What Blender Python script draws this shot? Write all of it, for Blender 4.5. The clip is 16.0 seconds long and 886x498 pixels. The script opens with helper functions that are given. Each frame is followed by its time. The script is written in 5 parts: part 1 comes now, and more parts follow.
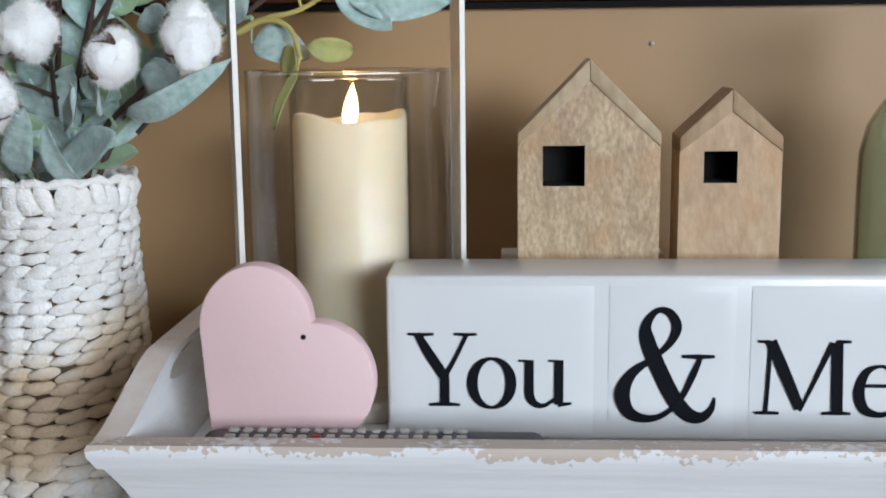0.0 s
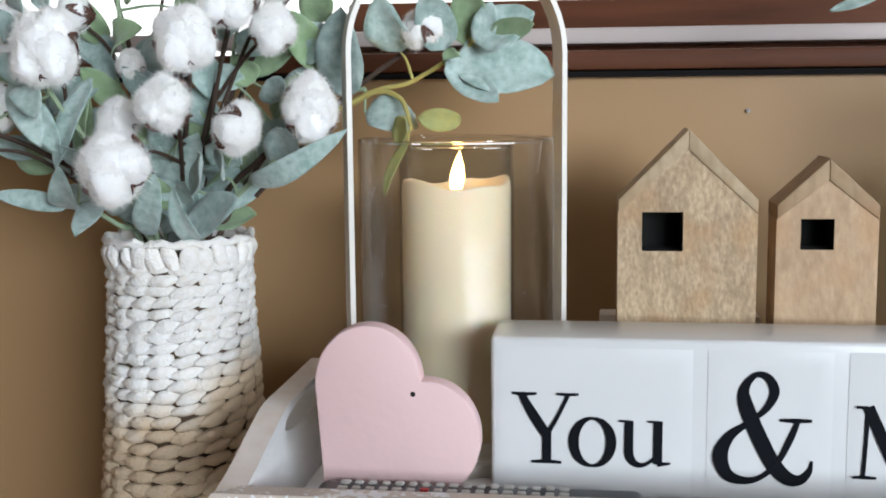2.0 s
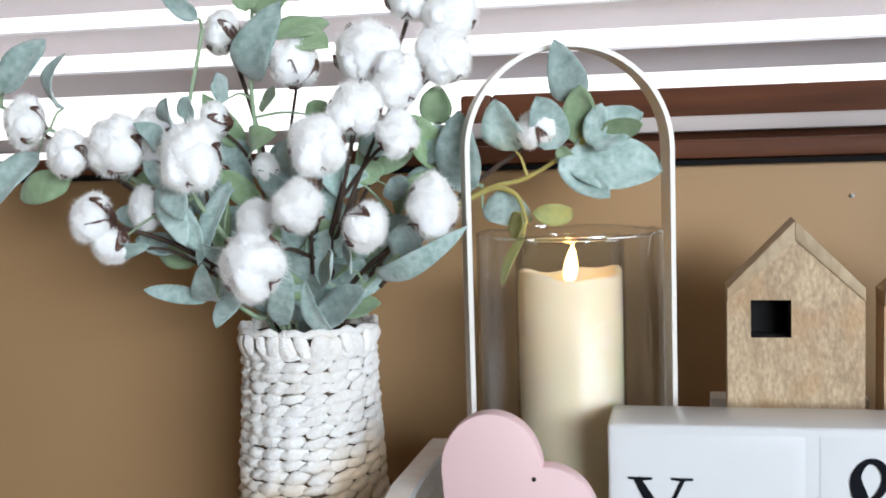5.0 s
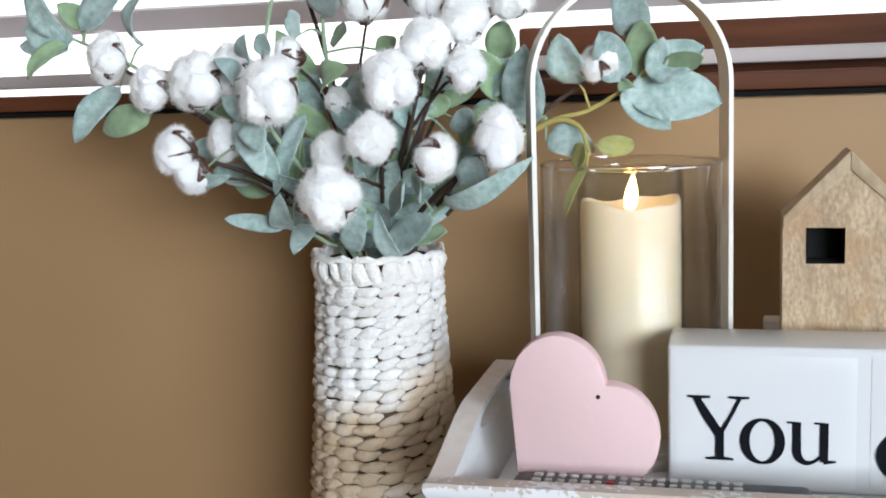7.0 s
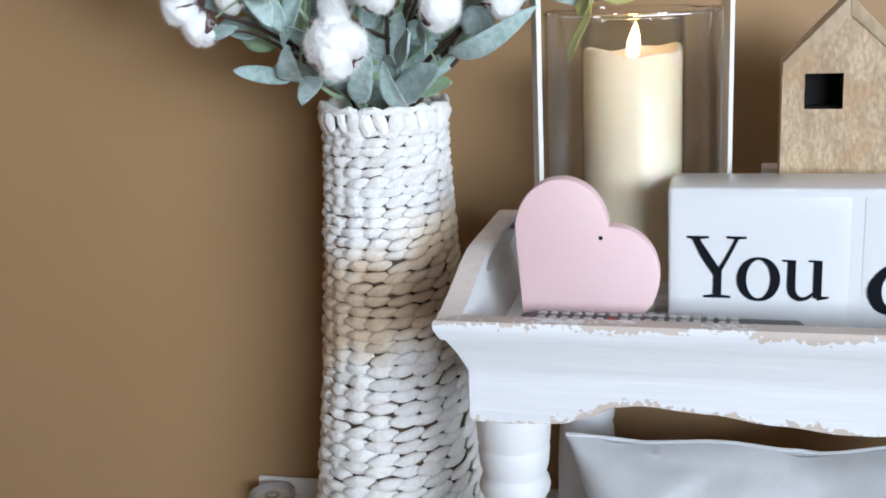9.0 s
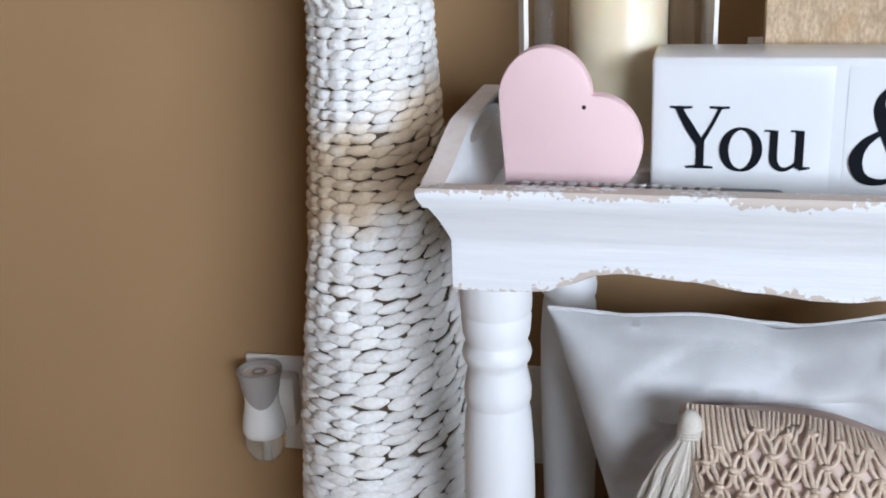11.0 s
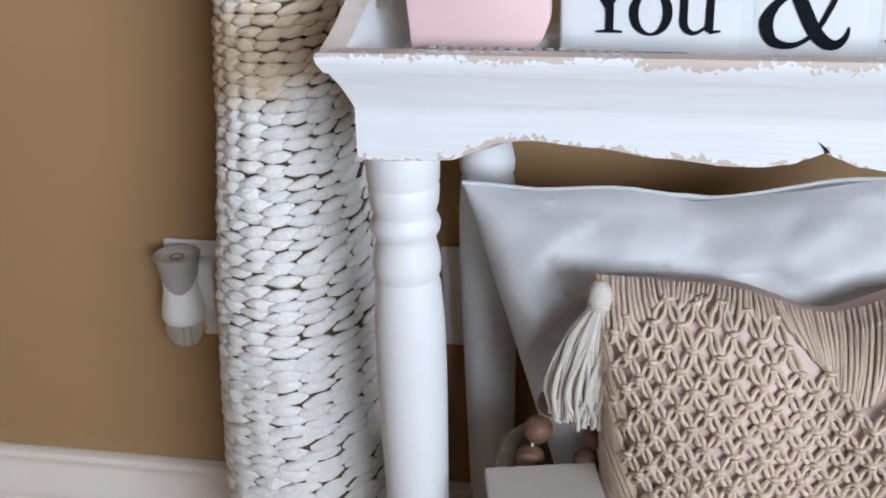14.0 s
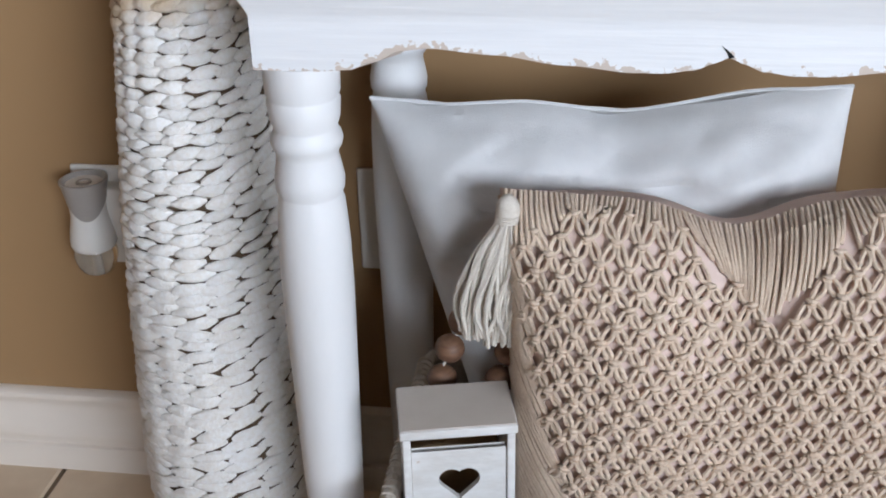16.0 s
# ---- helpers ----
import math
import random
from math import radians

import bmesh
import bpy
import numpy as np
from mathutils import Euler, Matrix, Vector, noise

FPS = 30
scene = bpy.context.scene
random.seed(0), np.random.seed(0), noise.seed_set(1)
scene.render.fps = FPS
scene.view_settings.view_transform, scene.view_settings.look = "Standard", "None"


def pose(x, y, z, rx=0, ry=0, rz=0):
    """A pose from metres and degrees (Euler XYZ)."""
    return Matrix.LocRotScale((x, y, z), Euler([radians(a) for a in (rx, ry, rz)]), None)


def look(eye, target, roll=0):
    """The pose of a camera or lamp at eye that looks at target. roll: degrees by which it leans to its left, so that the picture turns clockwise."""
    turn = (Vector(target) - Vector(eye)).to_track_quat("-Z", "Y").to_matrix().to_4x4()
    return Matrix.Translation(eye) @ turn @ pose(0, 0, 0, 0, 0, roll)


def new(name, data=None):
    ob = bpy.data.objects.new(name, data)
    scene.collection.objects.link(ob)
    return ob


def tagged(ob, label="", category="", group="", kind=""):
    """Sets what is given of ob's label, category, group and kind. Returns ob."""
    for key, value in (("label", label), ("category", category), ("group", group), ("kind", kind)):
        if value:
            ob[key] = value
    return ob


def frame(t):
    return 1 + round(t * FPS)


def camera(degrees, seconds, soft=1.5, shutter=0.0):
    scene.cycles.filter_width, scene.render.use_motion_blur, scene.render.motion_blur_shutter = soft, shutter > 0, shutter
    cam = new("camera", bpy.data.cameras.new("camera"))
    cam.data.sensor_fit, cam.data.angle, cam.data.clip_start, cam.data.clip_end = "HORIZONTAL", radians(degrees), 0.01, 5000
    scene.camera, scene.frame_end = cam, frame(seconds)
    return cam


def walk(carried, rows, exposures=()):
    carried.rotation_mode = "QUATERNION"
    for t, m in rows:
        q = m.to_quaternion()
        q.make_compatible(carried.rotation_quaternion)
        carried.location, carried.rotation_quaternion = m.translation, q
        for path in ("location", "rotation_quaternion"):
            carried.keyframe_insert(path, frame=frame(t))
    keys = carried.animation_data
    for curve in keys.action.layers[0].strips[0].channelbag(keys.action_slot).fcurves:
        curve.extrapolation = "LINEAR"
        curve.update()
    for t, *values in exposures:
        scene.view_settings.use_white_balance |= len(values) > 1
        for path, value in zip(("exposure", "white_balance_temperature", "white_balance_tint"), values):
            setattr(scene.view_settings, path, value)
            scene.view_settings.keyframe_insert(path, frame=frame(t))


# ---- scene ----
cam = camera(42.3, 16.0, soft=1.9)
METRES, EYE, TILT, LEAN, TURN = 0.29, 0.8975, 0.0, 0.0, 3.2
ROWS = [
    (0.0, 0.0, 0.0, 0.0, -0.11, -9.89, 0.61),
    (0.5, -0.0148, -0.0311, 0.0115, 1.0, -9.43, 0.61),
    (1.0, -0.0243, -0.0683, 0.0249, 2.12, -8.79, 0.5),
    (1.5, -0.0363, -0.0913, 0.0366, 3.08, -8.18, 0.57),
    (2.0, -0.0458, -0.1096, 0.0535, 4.07, -7.52, 0.55),
    (2.5, -0.0551, -0.1296, 0.0755, 4.93, -6.94, 1.04),
    (3.0, -0.0608, -0.1496, 0.0905, 5.99, -6.21, 1.21),
    (3.5, -0.0662, -0.1717, 0.1059, 6.79, -5.4, 1.31),
    (4.0, -0.0733, -0.1945, 0.1203, 7.59, -4.69, 1.32),
    (6.5, -0.1124, -0.3741, 0.2011, 10.06, -5.92, 1.85),
    (7.0, -0.1385, -0.4028, 0.1802, 10.52, -8.29, 1.94),
    (7.5, -0.1426, -0.4197, 0.1615, 10.77, -9.53, 2.33),
    (8.0, -0.1421, -0.4371, 0.1487, 10.77, -10.86, 2.58),
    (8.5, -0.1435, -0.4673, 0.1298, 10.73, -12.62, 2.44),
    (9.0, -0.151, -0.497, 0.1129, 10.23, -14.29, 2.41),
    (11.5, -0.1176, -0.5271, 0.0172, 9.55, -20.15, 1.84),
    (12.0, -0.0973, -0.5231, -0.0016, 9.16, -21.02, 1.62),
    (12.5, -0.0814, -0.5091, -0.0142, 8.79, -21.88, 1.69),
    (13.0, -0.0619, -0.4982, -0.0369, 8.42, -22.75, 1.54),
    (13.5, -0.0472, -0.4903, -0.0523, 7.96, -23.5, 1.58),
    (14.0, -0.0267, -0.4822, -0.0698, 7.38, -24.03, 1.67),
    (14.5, 0.003, -0.4581, -0.0927, 6.44, -24.83, 1.72),
    (15.0, 0.0297, -0.453, -0.1092, 5.73, -25.64, 1.9),
    (15.5, 0.0509, -0.4446, -0.1286, 5.33, -26.39, 1.45),
    (16.0, 0.0716, -0.4305, -0.1537, 4.62, -27.22, 1.25),
]
walk(cam, [(t, pose(0, 0, EYE, TILT, LEAN, TURN) @ pose(METRES * x, METRES * y, METRES * z, 90 + pitch, roll, yaw)) for t, x, y, z, yaw, pitch, roll in ROWS],
     exposures=[(0.0, -0.56, 6400, 10), (2.0, -0.46, 6600, 10), (4.0, -0.32, 6550, 10), (7.0, -0.27, 6500, 10), (9.0, -0.18, 6200, 11), (12.5, -0.18, 6200, 13), (16.0, -0.24, 6400, 13)])

# ---- world and lights ----
wd = bpy.data.worlds.new("world")
scene.world = wd
wd.use_nodes = True
sky = wd.node_tree.nodes.new("ShaderNodeTexSky")
sky.sky_type, sky.sun_disc, sky.sun_elevation, sky.sun_rotation = "NISHITA", False, radians(40), radians(20)
wd.node_tree.links.new(sky.outputs[0], wd.node_tree.nodes["Background"].inputs[0])
wd.node_tree.nodes["Background"].inputs[1].default_value = 0.10


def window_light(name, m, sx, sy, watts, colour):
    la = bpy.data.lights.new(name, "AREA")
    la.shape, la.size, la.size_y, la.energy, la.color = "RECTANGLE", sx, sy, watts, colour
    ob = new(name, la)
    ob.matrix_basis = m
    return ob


# daylight in the unseen window of the wall opposite, its spread narrowed to dim the lower wall; the window with the
# slats lights from behind
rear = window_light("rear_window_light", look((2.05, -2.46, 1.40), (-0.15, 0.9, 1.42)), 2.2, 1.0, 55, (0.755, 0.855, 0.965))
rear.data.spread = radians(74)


# ---- materials ----
def material(name, base, rough=0.6, metal=0.0, second=None, scale=(40, 8), mix=0.5, bump=0.1, bump_scale=200,
             stretch=(1, 1, 1), spec=0.5, rand=0.0, sheen=0.0, sss=0.0, trans=0.0, ior=1.45):
    """A principled material with two scales of variation between base and second, and a fine relief."""
    m = bpy.data.materials.new(name)
    m.use_nodes = True
    t = m.node_tree
    n, l = t.nodes, t.links
    b = n["Principled BSDF"]
    b.inputs["Roughness"].default_value, b.inputs["Metallic"].default_value = rough, metal
    b.inputs["Specular IOR Level"].default_value, b.inputs["IOR"].default_value = spec, ior
    b.inputs["Sheen Weight"].default_value, b.inputs["Transmission Weight"].default_value = sheen, trans
    if sss:
        b.inputs["Subsurface Weight"].default_value = sss
        b.inputs["Subsurface Radius"].default_value = (0.02, 0.012, 0.006)
        b.inputs["Subsurface Scale"].default_value = 0.6
    geo = n.new("ShaderNodeNewGeometry")
    mp = n.new("ShaderNodeMapping")
    mp.inputs["Scale"].default_value = stretch
    l.new(geo.outputs["Position"], mp.inputs["Vector"])
    second = second or tuple(c * 0.8 for c in base)
    vals = []
    for s, d in zip(scale, (6, 3)):
        x = n.new("ShaderNodeTexNoise")
        x.inputs["Scale"].default_value, x.inputs["Detail"].default_value = s, d
        l.new(mp.outputs[0], x.inputs["Vector"])
        vals.append(x)
    add = n.new("ShaderNodeMath")
    add.operation = "MULTIPLY_ADD"
    l.new(vals[0].outputs[0], add.inputs[0])
    add.inputs[1].default_value = 0.6
    h = n.new("ShaderNodeMath")
    h.operation = "MULTIPLY"
    h.inputs[1].default_value = 0.4
    l.new(vals[1].outputs[0], h.inputs[0])
    l.new(h.outputs[0], add.inputs[2])
    rng = n.new("ShaderNodeMapRange")
    rng.inputs[1].default_value, rng.inputs[2].default_value, rng.inputs[4].default_value = 0.35, 0.65, mix
    l.new(add.outputs[0], rng.inputs[0])
    cm = n.new("ShaderNodeMix")
    cm.data_type = "RGBA"
    cm.inputs[6].default_value, cm.inputs[7].default_value = (*base, 1), (*second, 1)
    l.new(rng.outputs[0], cm.inputs[0])
    out = cm.outputs[2]
    if rand:
        oi, hs = n.new("ShaderNodeObjectInfo"), n.new("ShaderNodeHueSaturation")
        mr = n.new("ShaderNodeMapRange")
        mr.inputs[3].default_value, mr.inputs[4].default_value = 1 - rand, 1 + rand
        l.new(oi.outputs["Random"], mr.inputs[0])
        l.new(mr.outputs[0], hs.inputs["Value"])
        l.new(out, hs.inputs["Color"])
        out = hs.outputs[0]
    l.new(out, b.inputs["Base Color"])
    if bump:
        x, bp = n.new("ShaderNodeTexNoise"), n.new("ShaderNodeBump")
        x.inputs["Scale"].default_value, x.inputs["Detail"].default_value = bump_scale, 4
        l.new(mp.outputs[0], x.inputs["Vector"])
        bp.inputs["Strength"].default_value, bp.inputs["Distance"].default_value = bump, 0.002
        l.new(x.outputs[0], bp.inputs["Height"])
        l.new(bp.outputs[0], b.inputs["Normal"])
    return m


def colour_socket(m):
    t = m.node_tree
    b = t.nodes["Principled BSDF"]
    return t, b, b.inputs["Base Color"].links[0].from_socket


def worn(m, wood=(0.58, 0.49, 0.42), scale=240):
    """Lets bare wood show through the paint where the mesh's wear value and a grain meet."""
    t, b, c = colour_socket(m)
    n, l = t.nodes, t.links
    at, nz, nb = n.new("ShaderNodeAttribute"), n.new("ShaderNodeTexNoise"), n.new("ShaderNodeTexNoise")
    geo = n.new("ShaderNodeNewGeometry")
    at.attribute_name = "wear"
    for x, s in ((nz, scale), (nb, 30)):
        x.inputs["Scale"].default_value, x.inputs["Detail"].default_value = s, 5
        l.new(geo.outputs["Position"], x.inputs["Vector"])
    s1, s2 = n.new("ShaderNodeMath"), n.new("ShaderNodeMath")
    s0 = n.new("ShaderNodeMath")
    s0.operation, s1.operation, s2.operation = "MULTIPLY_ADD", "MULTIPLY_ADD", "ADD"
    l.new(nb.outputs[0], s0.inputs[0])
    s0.inputs[1].default_value, s0.inputs[2].default_value = 1.5, -1.3
    l.new(nz.outputs[0], s1.inputs[0])
    s1.inputs[1].default_value = 1.1
    l.new(s0.outputs[0], s1.inputs[2])
    l.new(s1.outputs[0], s2.inputs[0])
    l.new(at.outputs["Fac"], s2.inputs[1])
    r = n.new("ShaderNodeMapRange")
    r.inputs[1].default_value, r.inputs[2].default_value = 0.56, 0.585
    l.new(s2.outputs[0], r.inputs[0])
    x = n.new("ShaderNodeMix")
    x.data_type = "RGBA"
    l.new(r.outputs[0], x.inputs[0])
    l.new(c, x.inputs[6])
    x.inputs[7].default_value = (*wood, 1)
    l.new(x.outputs[2], b.inputs["Base Color"])
    return m


M_WALL = material("tan_wall_paint", (0.37, 0.227, 0.112), 0.48, second=(0.335, 0.203, 0.099), scale=(6, 1.5), mix=0.6, bump=0.05, bump_scale=260, spec=0.35)
M_WHITEWALL = material("white_ceiling_paint", (0.8, 0.79, 0.77), 0.9, second=(0.76, 0.75, 0.73), bump=0.1)
M_TRIMW = material("white_baseboard_paint", (0.82, 0.74, 0.65), 0.4, second=(0.77, 0.69, 0.60), scale=(30, 5), bump=0.05)
M_TILE = material("beige_floor_tile", (0.70, 0.56, 0.41), 0.4, second=(0.60, 0.46, 0.32), scale=(22, 5), mix=0.9, bump=0.06, rand=0.06)
M_GROUT = material("brown_grout", (0.22, 0.16, 0.11), 0.9)
M_FRAME = material("red_brown_window_wood", (0.135, 0.046, 0.020), 0.55, spec=0.25, second=(0.06, 0.021, 0.010), scale=(60, 20), stretch=(0.1, 1, 1), mix=0.9, bump=0.08)
M_BLACK = material("shadow_gap_black", (0.010, 0.009, 0.009), 0.85, spec=0.1, bump=0.02)
M_BLIND = material("white_blind_slat", (0.78, 0.72, 0.72), 0.5, second=(0.72, 0.66, 0.66), bump=0.04)
# the blind's colour darkened to pinkish grey, with the rail's shade included
M_RAIL = material("shaded_blind_rail", (0.52, 0.44, 0.41), 0.5, second=(0.45, 0.38, 0.35), scale=(60, 12), stretch=(0.1, 1, 1), bump=0.06)
M_TABLE = worn(material("chalky_white_table_paint", (0.80, 0.80, 0.80), 0.5, second=(0.70, 0.70, 0.71), scale=(60, 14), stretch=(0.16, 1, 3.0), mix=0.7, bump=0.3, bump_scale=90))
M_PALEBOX = material("pale_worn_lid", (0.62, 0.56, 0.50), 0.6, second=(0.55, 0.49, 0.43), scale=(60, 12), bump=0.15)
M_EDGE = material("rubbed_bare_edge", (0.70, 0.58, 0.50), 0.6, second=(0.78, 0.72, 0.68), scale=(90, 25), mix=0.9, bump=0.2)
M_LEG = material("white_leg_paint", (0.75, 0.745, 0.74), 0.5, second=(0.70, 0.69, 0.685), scale=(45, 10), stretch=(1, 1, 0.3), bump=0.12, bump_scale=120)
M_SIGN = material("white_glazed_sign", (0.73, 0.73, 0.725), 0.22, second=(0.70, 0.70, 0.695), scale=(20, 4), bump=0.04, bump_scale=120)
M_INK = material("black_lettering", (0.008, 0.009, 0.012), 0.75, bump=0.1, bump_scale=600, spec=0.08)
M_PINK = material("pale_pink_paint", (0.80, 0.56, 0.55), 0.6, second=(0.77, 0.53, 0.52), scale=(40, 9), bump=0.1, bump_scale=180)
M_HOUSE = material("weathered_mango_wood", (0.62, 0.46, 0.29), 0.7, second=(0.27, 0.175, 0.105), scale=(420, 30), stretch=(1, 1, 0.5), mix=0.8, bump=0.5, bump_scale=260)
M_HOUSEL = material("pale_roof_wood", (0.50, 0.385, 0.25), 0.65, second=(0.36, 0.26, 0.155), scale=(160, 25), stretch=(0.5, 1, 0.5), mix=0.9, bump=0.3, bump_scale=240)
M_HOUSE2 = material("warm_mango_wood", (0.60, 0.42, 0.26), 0.65, second=(0.36, 0.225, 0.13), scale=(170, 16), stretch=(1, 1, 0.5), mix=0.75, bump=0.3, bump_scale=240)
M_HOUSE2L = material("brown_roof_wood", (0.42, 0.29, 0.17), 0.65, second=(0.30, 0.19, 0.10), scale=(140, 25), stretch=(0.5, 1, 0.5), mix=0.9, bump=0.3)
# near-black that stands in for shade in openings, holes, vents and the split
M_DARK = material("hollow_shade", (0.01, 0.009, 0.008), 0.9, bump=0.0)
M_METALW = material("white_enamel_metal", (0.70, 0.66, 0.59), 0.4, second=(0.62, 0.57, 0.50), bump=0.05)
M_WAX = material("ivory_wax", (0.86, 0.74, 0.54), 0.6, second=(0.82, 0.69, 0.48), scale=(30, 8), bump=0.1, bump_scale=70, sss=0.35)
M_COTTON = material("white_cotton", (0.95, 0.935, 0.91), 1.0, second=(0.91, 0.88, 0.84), scale=(260, 60), mix=0.6, bump=0.15, bump_scale=420, sheen=0.0, spec=0.05, sss=0.12)
M_BRACT = material("brown_calyx", (0.10, 0.045, 0.03), 0.8, second=(0.05, 0.022, 0.016), scale=(300, 60), bump=0.4)
M_LEAF = material("sage_leaf", (0.23, 0.33, 0.29), 0.75, second=(0.46, 0.55, 0.52), scale=(160, 40), mix=0.9, bump=0.3, bump_scale=400, sheen=0.5, spec=0.2, rand=0.22)
M_LEAFG = material("green_leaf", (0.22, 0.32, 0.17), 0.7, second=(0.32, 0.42, 0.26), scale=(140, 40), mix=0.9, bump=0.3, sheen=0.3, spec=0.2, rand=0.15)
M_LEAFY = material("yellow_green_leaf", (0.42, 0.38, 0.13), 0.65, second=(0.30, 0.33, 0.14), scale=(140, 40), mix=0.9, bump=0.2, spec=0.2)
M_GOLD = material("yellow_stem", (0.50, 0.40, 0.12), 0.7, second=(0.38, 0.34, 0.13), scale=(140, 40), mix=0.9, bump=0.2, spec=0.2)
M_STEM = material("green_stem", (0.30, 0.38, 0.24), 0.8, second=(0.22, 0.30, 0.2), scale=(200, 50), bump=0.2)
M_TWIG = material("dark_twig", (0.05, 0.03, 0.022), 0.85, second=(0.09, 0.06, 0.04), scale=(200, 60), bump=0.4)
M_PLASTW = material("white_plastic", (0.78, 0.75, 0.70), 0.35, second=(0.76, 0.73, 0.68), bump=0.02)
M_PLASTG = material("grey_plastic", (0.36, 0.33, 0.30), 0.4, second=(0.33, 0.30, 0.27), bump=0.02)
M_REMOTE = material("black_remote_plastic", (0.03, 0.03, 0.032), 0.4, second=(0.04, 0.04, 0.042), bump=0.05)
M_BUTTON = material("grey_white_rubber", (0.6, 0.6, 0.57), 0.6, bump=0.02)
M_RED = material("red_rubber", (0.5, 0.03, 0.03), 0.5, bump=0.02)
M_LINEN = material("grey_white_cotton_fabric", (0.68, 0.675, 0.67), 0.9, second=(0.60, 0.59, 0.585), scale=(60, 9), mix=0.7, bump=0.35, bump_scale=900, sheen=0.2, spec=0.15)
M_CORD = material("natural_cotton_cord", (0.78, 0.63, 0.49), 0.9, second=(0.62, 0.46, 0.34), scale=(400, 60), mix=0.8, bump=0.6, bump_scale=900, sheen=0.2, spec=0.15)
M_CORDW = material("cream_tassel_cotton", (0.72, 0.66, 0.58), 0.9, second=(0.60, 0.53, 0.45), scale=(400, 60), mix=0.8, bump=0.6, bump_scale=900, spec=0.15)
M_BLUSH = material("blush_cotton_cover", (0.78, 0.61, 0.54), 0.9, second=(0.70, 0.54, 0.47), scale=(120, 20), bump=0.3, bump_scale=800, spec=0.15)
M_BEAD = material("brown_wood_bead", (0.21, 0.108, 0.060), 0.55, second=(0.12, 0.058, 0.034), scale=(120, 30), stretch=(1, 1, 4), mix=0.9, bump=0.15)
M_BOXW = worn(material("whitewashed_box", (0.74, 0.73, 0.71), 0.6, second=(0.60, 0.57, 0.53), scale=(110, 25), stretch=(0.5, 1, 1.5), mix=0.8, bump=0.3, bump_scale=150))
M_RIMW = material("twine_basket", (0.58, 0.50, 0.41), 0.85, second=(0.42, 0.35, 0.28), scale=(150, 30), mix=0.9, bump=0.5)
M_BACKING = material("basket_gap_shade", (0.10, 0.066, 0.040), 0.95, bump=0.2)


def figured(m, dark, stain, size=16.0):
    """Lays the drifting rings of sawn wood and one or two reddish stains over a material."""
    t, b, c = colour_socket(m)
    n, l = t.nodes, t.links
    geo, wv, nz, r1, r2 = n.new("ShaderNodeNewGeometry"), n.new("ShaderNodeTexWave"), n.new("ShaderNodeTexNoise"), n.new("ShaderNodeMapRange"), n.new("ShaderNodeMapRange")
    mp = n.new("ShaderNodeMapping")
    mp.inputs["Scale"].default_value = (1.0, 1.0, 0.30)
    mp.inputs["Rotation"].default_value = (0.0, 0.35, 0.0)
    l.new(geo.outputs["Position"], mp.inputs["Vector"])
    l.new(mp.outputs[0], wv.inputs["Vector"])
    l.new(geo.outputs["Position"], nz.inputs["Vector"])
    wv.inputs["Scale"].default_value, wv.inputs["Distortion"].default_value = size, 9.0
    wv.inputs["Detail"].default_value, wv.inputs["Detail Scale"].default_value = 4.0, 2.2
    nz.inputs["Scale"].default_value, nz.inputs["Detail"].default_value = 26, 3
    r1.inputs[1].default_value, r1.inputs[2].default_value, r1.inputs[4].default_value = 0.45, 1.0, 0.34
    r2.inputs[1].default_value, r2.inputs[2].default_value, r2.inputs[4].default_value = 0.52, 0.72, 0.65
    l.new(wv.outputs["Fac"], r1.inputs[0])
    l.new(nz.outputs[0], r2.inputs[0])
    for r, colour in ((r1, dark), (r2, stain)):
        x = n.new("ShaderNodeMix")
        x.data_type = "RGBA"
        l.new(r.outputs[0], x.inputs[0])
        l.new(c, x.inputs[6])
        x.inputs[7].default_value = (*colour, 1)
        c = x.outputs[2]
    l.new(c, b.inputs["Base Color"])
    return m


figured(M_HOUSE, (0.30, 0.21, 0.12), (0.46, 0.27, 0.13))
figured(M_HOUSE2, (0.42, 0.27, 0.15), (0.52, 0.30, 0.15))
figured(M_HOUSEL, (0.30, 0.20, 0.11), (0.42, 0.26, 0.13), 24)
figured(M_HOUSE2L, (0.26, 0.16, 0.085), (0.34, 0.19, 0.09), 24)


def glass(name, colour=(1, 1, 1), rough=0.0):
    m = bpy.data.materials.new(name)
    m.use_nodes = True
    b = m.node_tree.nodes["Principled BSDF"]
    b.inputs["Base Color"].default_value = (*colour, 1)
    b.inputs["Roughness"].default_value, b.inputs["Transmission Weight"].default_value = rough, 1.0
    b.inputs["IOR"].default_value = 1.45
    return m


def fibre(name, colour):
    """Loose hairs that let half of the light through."""
    m = bpy.data.materials.new(name)
    m.use_nodes = True
    n, l = m.node_tree.nodes, m.node_tree.links
    n.remove(n["Principled BSDF"])
    d, t, x, z = n.new("ShaderNodeBsdfDiffuse"), n.new("ShaderNodeBsdfTranslucent"), n.new("ShaderNodeMixShader"), n.new("ShaderNodeTexNoise")
    r = n.new("ShaderNodeMix")
    r.data_type = "RGBA"
    z.inputs["Scale"].default_value = 90
    r.inputs[6].default_value, r.inputs[7].default_value = (*colour, 1), (*(c * 0.95 for c in colour), 1)
    l.new(z.outputs[0], r.inputs[0])
    l.new(r.outputs[2], d.inputs[0])
    l.new(r.outputs[2], t.inputs[0])
    l.new(d.outputs[0], x.inputs[1])
    l.new(t.outputs[0], x.inputs[2])
    l.new(x.outputs[0], n["Material Output"].inputs[0])
    return m


M_FIBRE = fibre("cotton_fibre", (0.97, 0.96, 0.94))


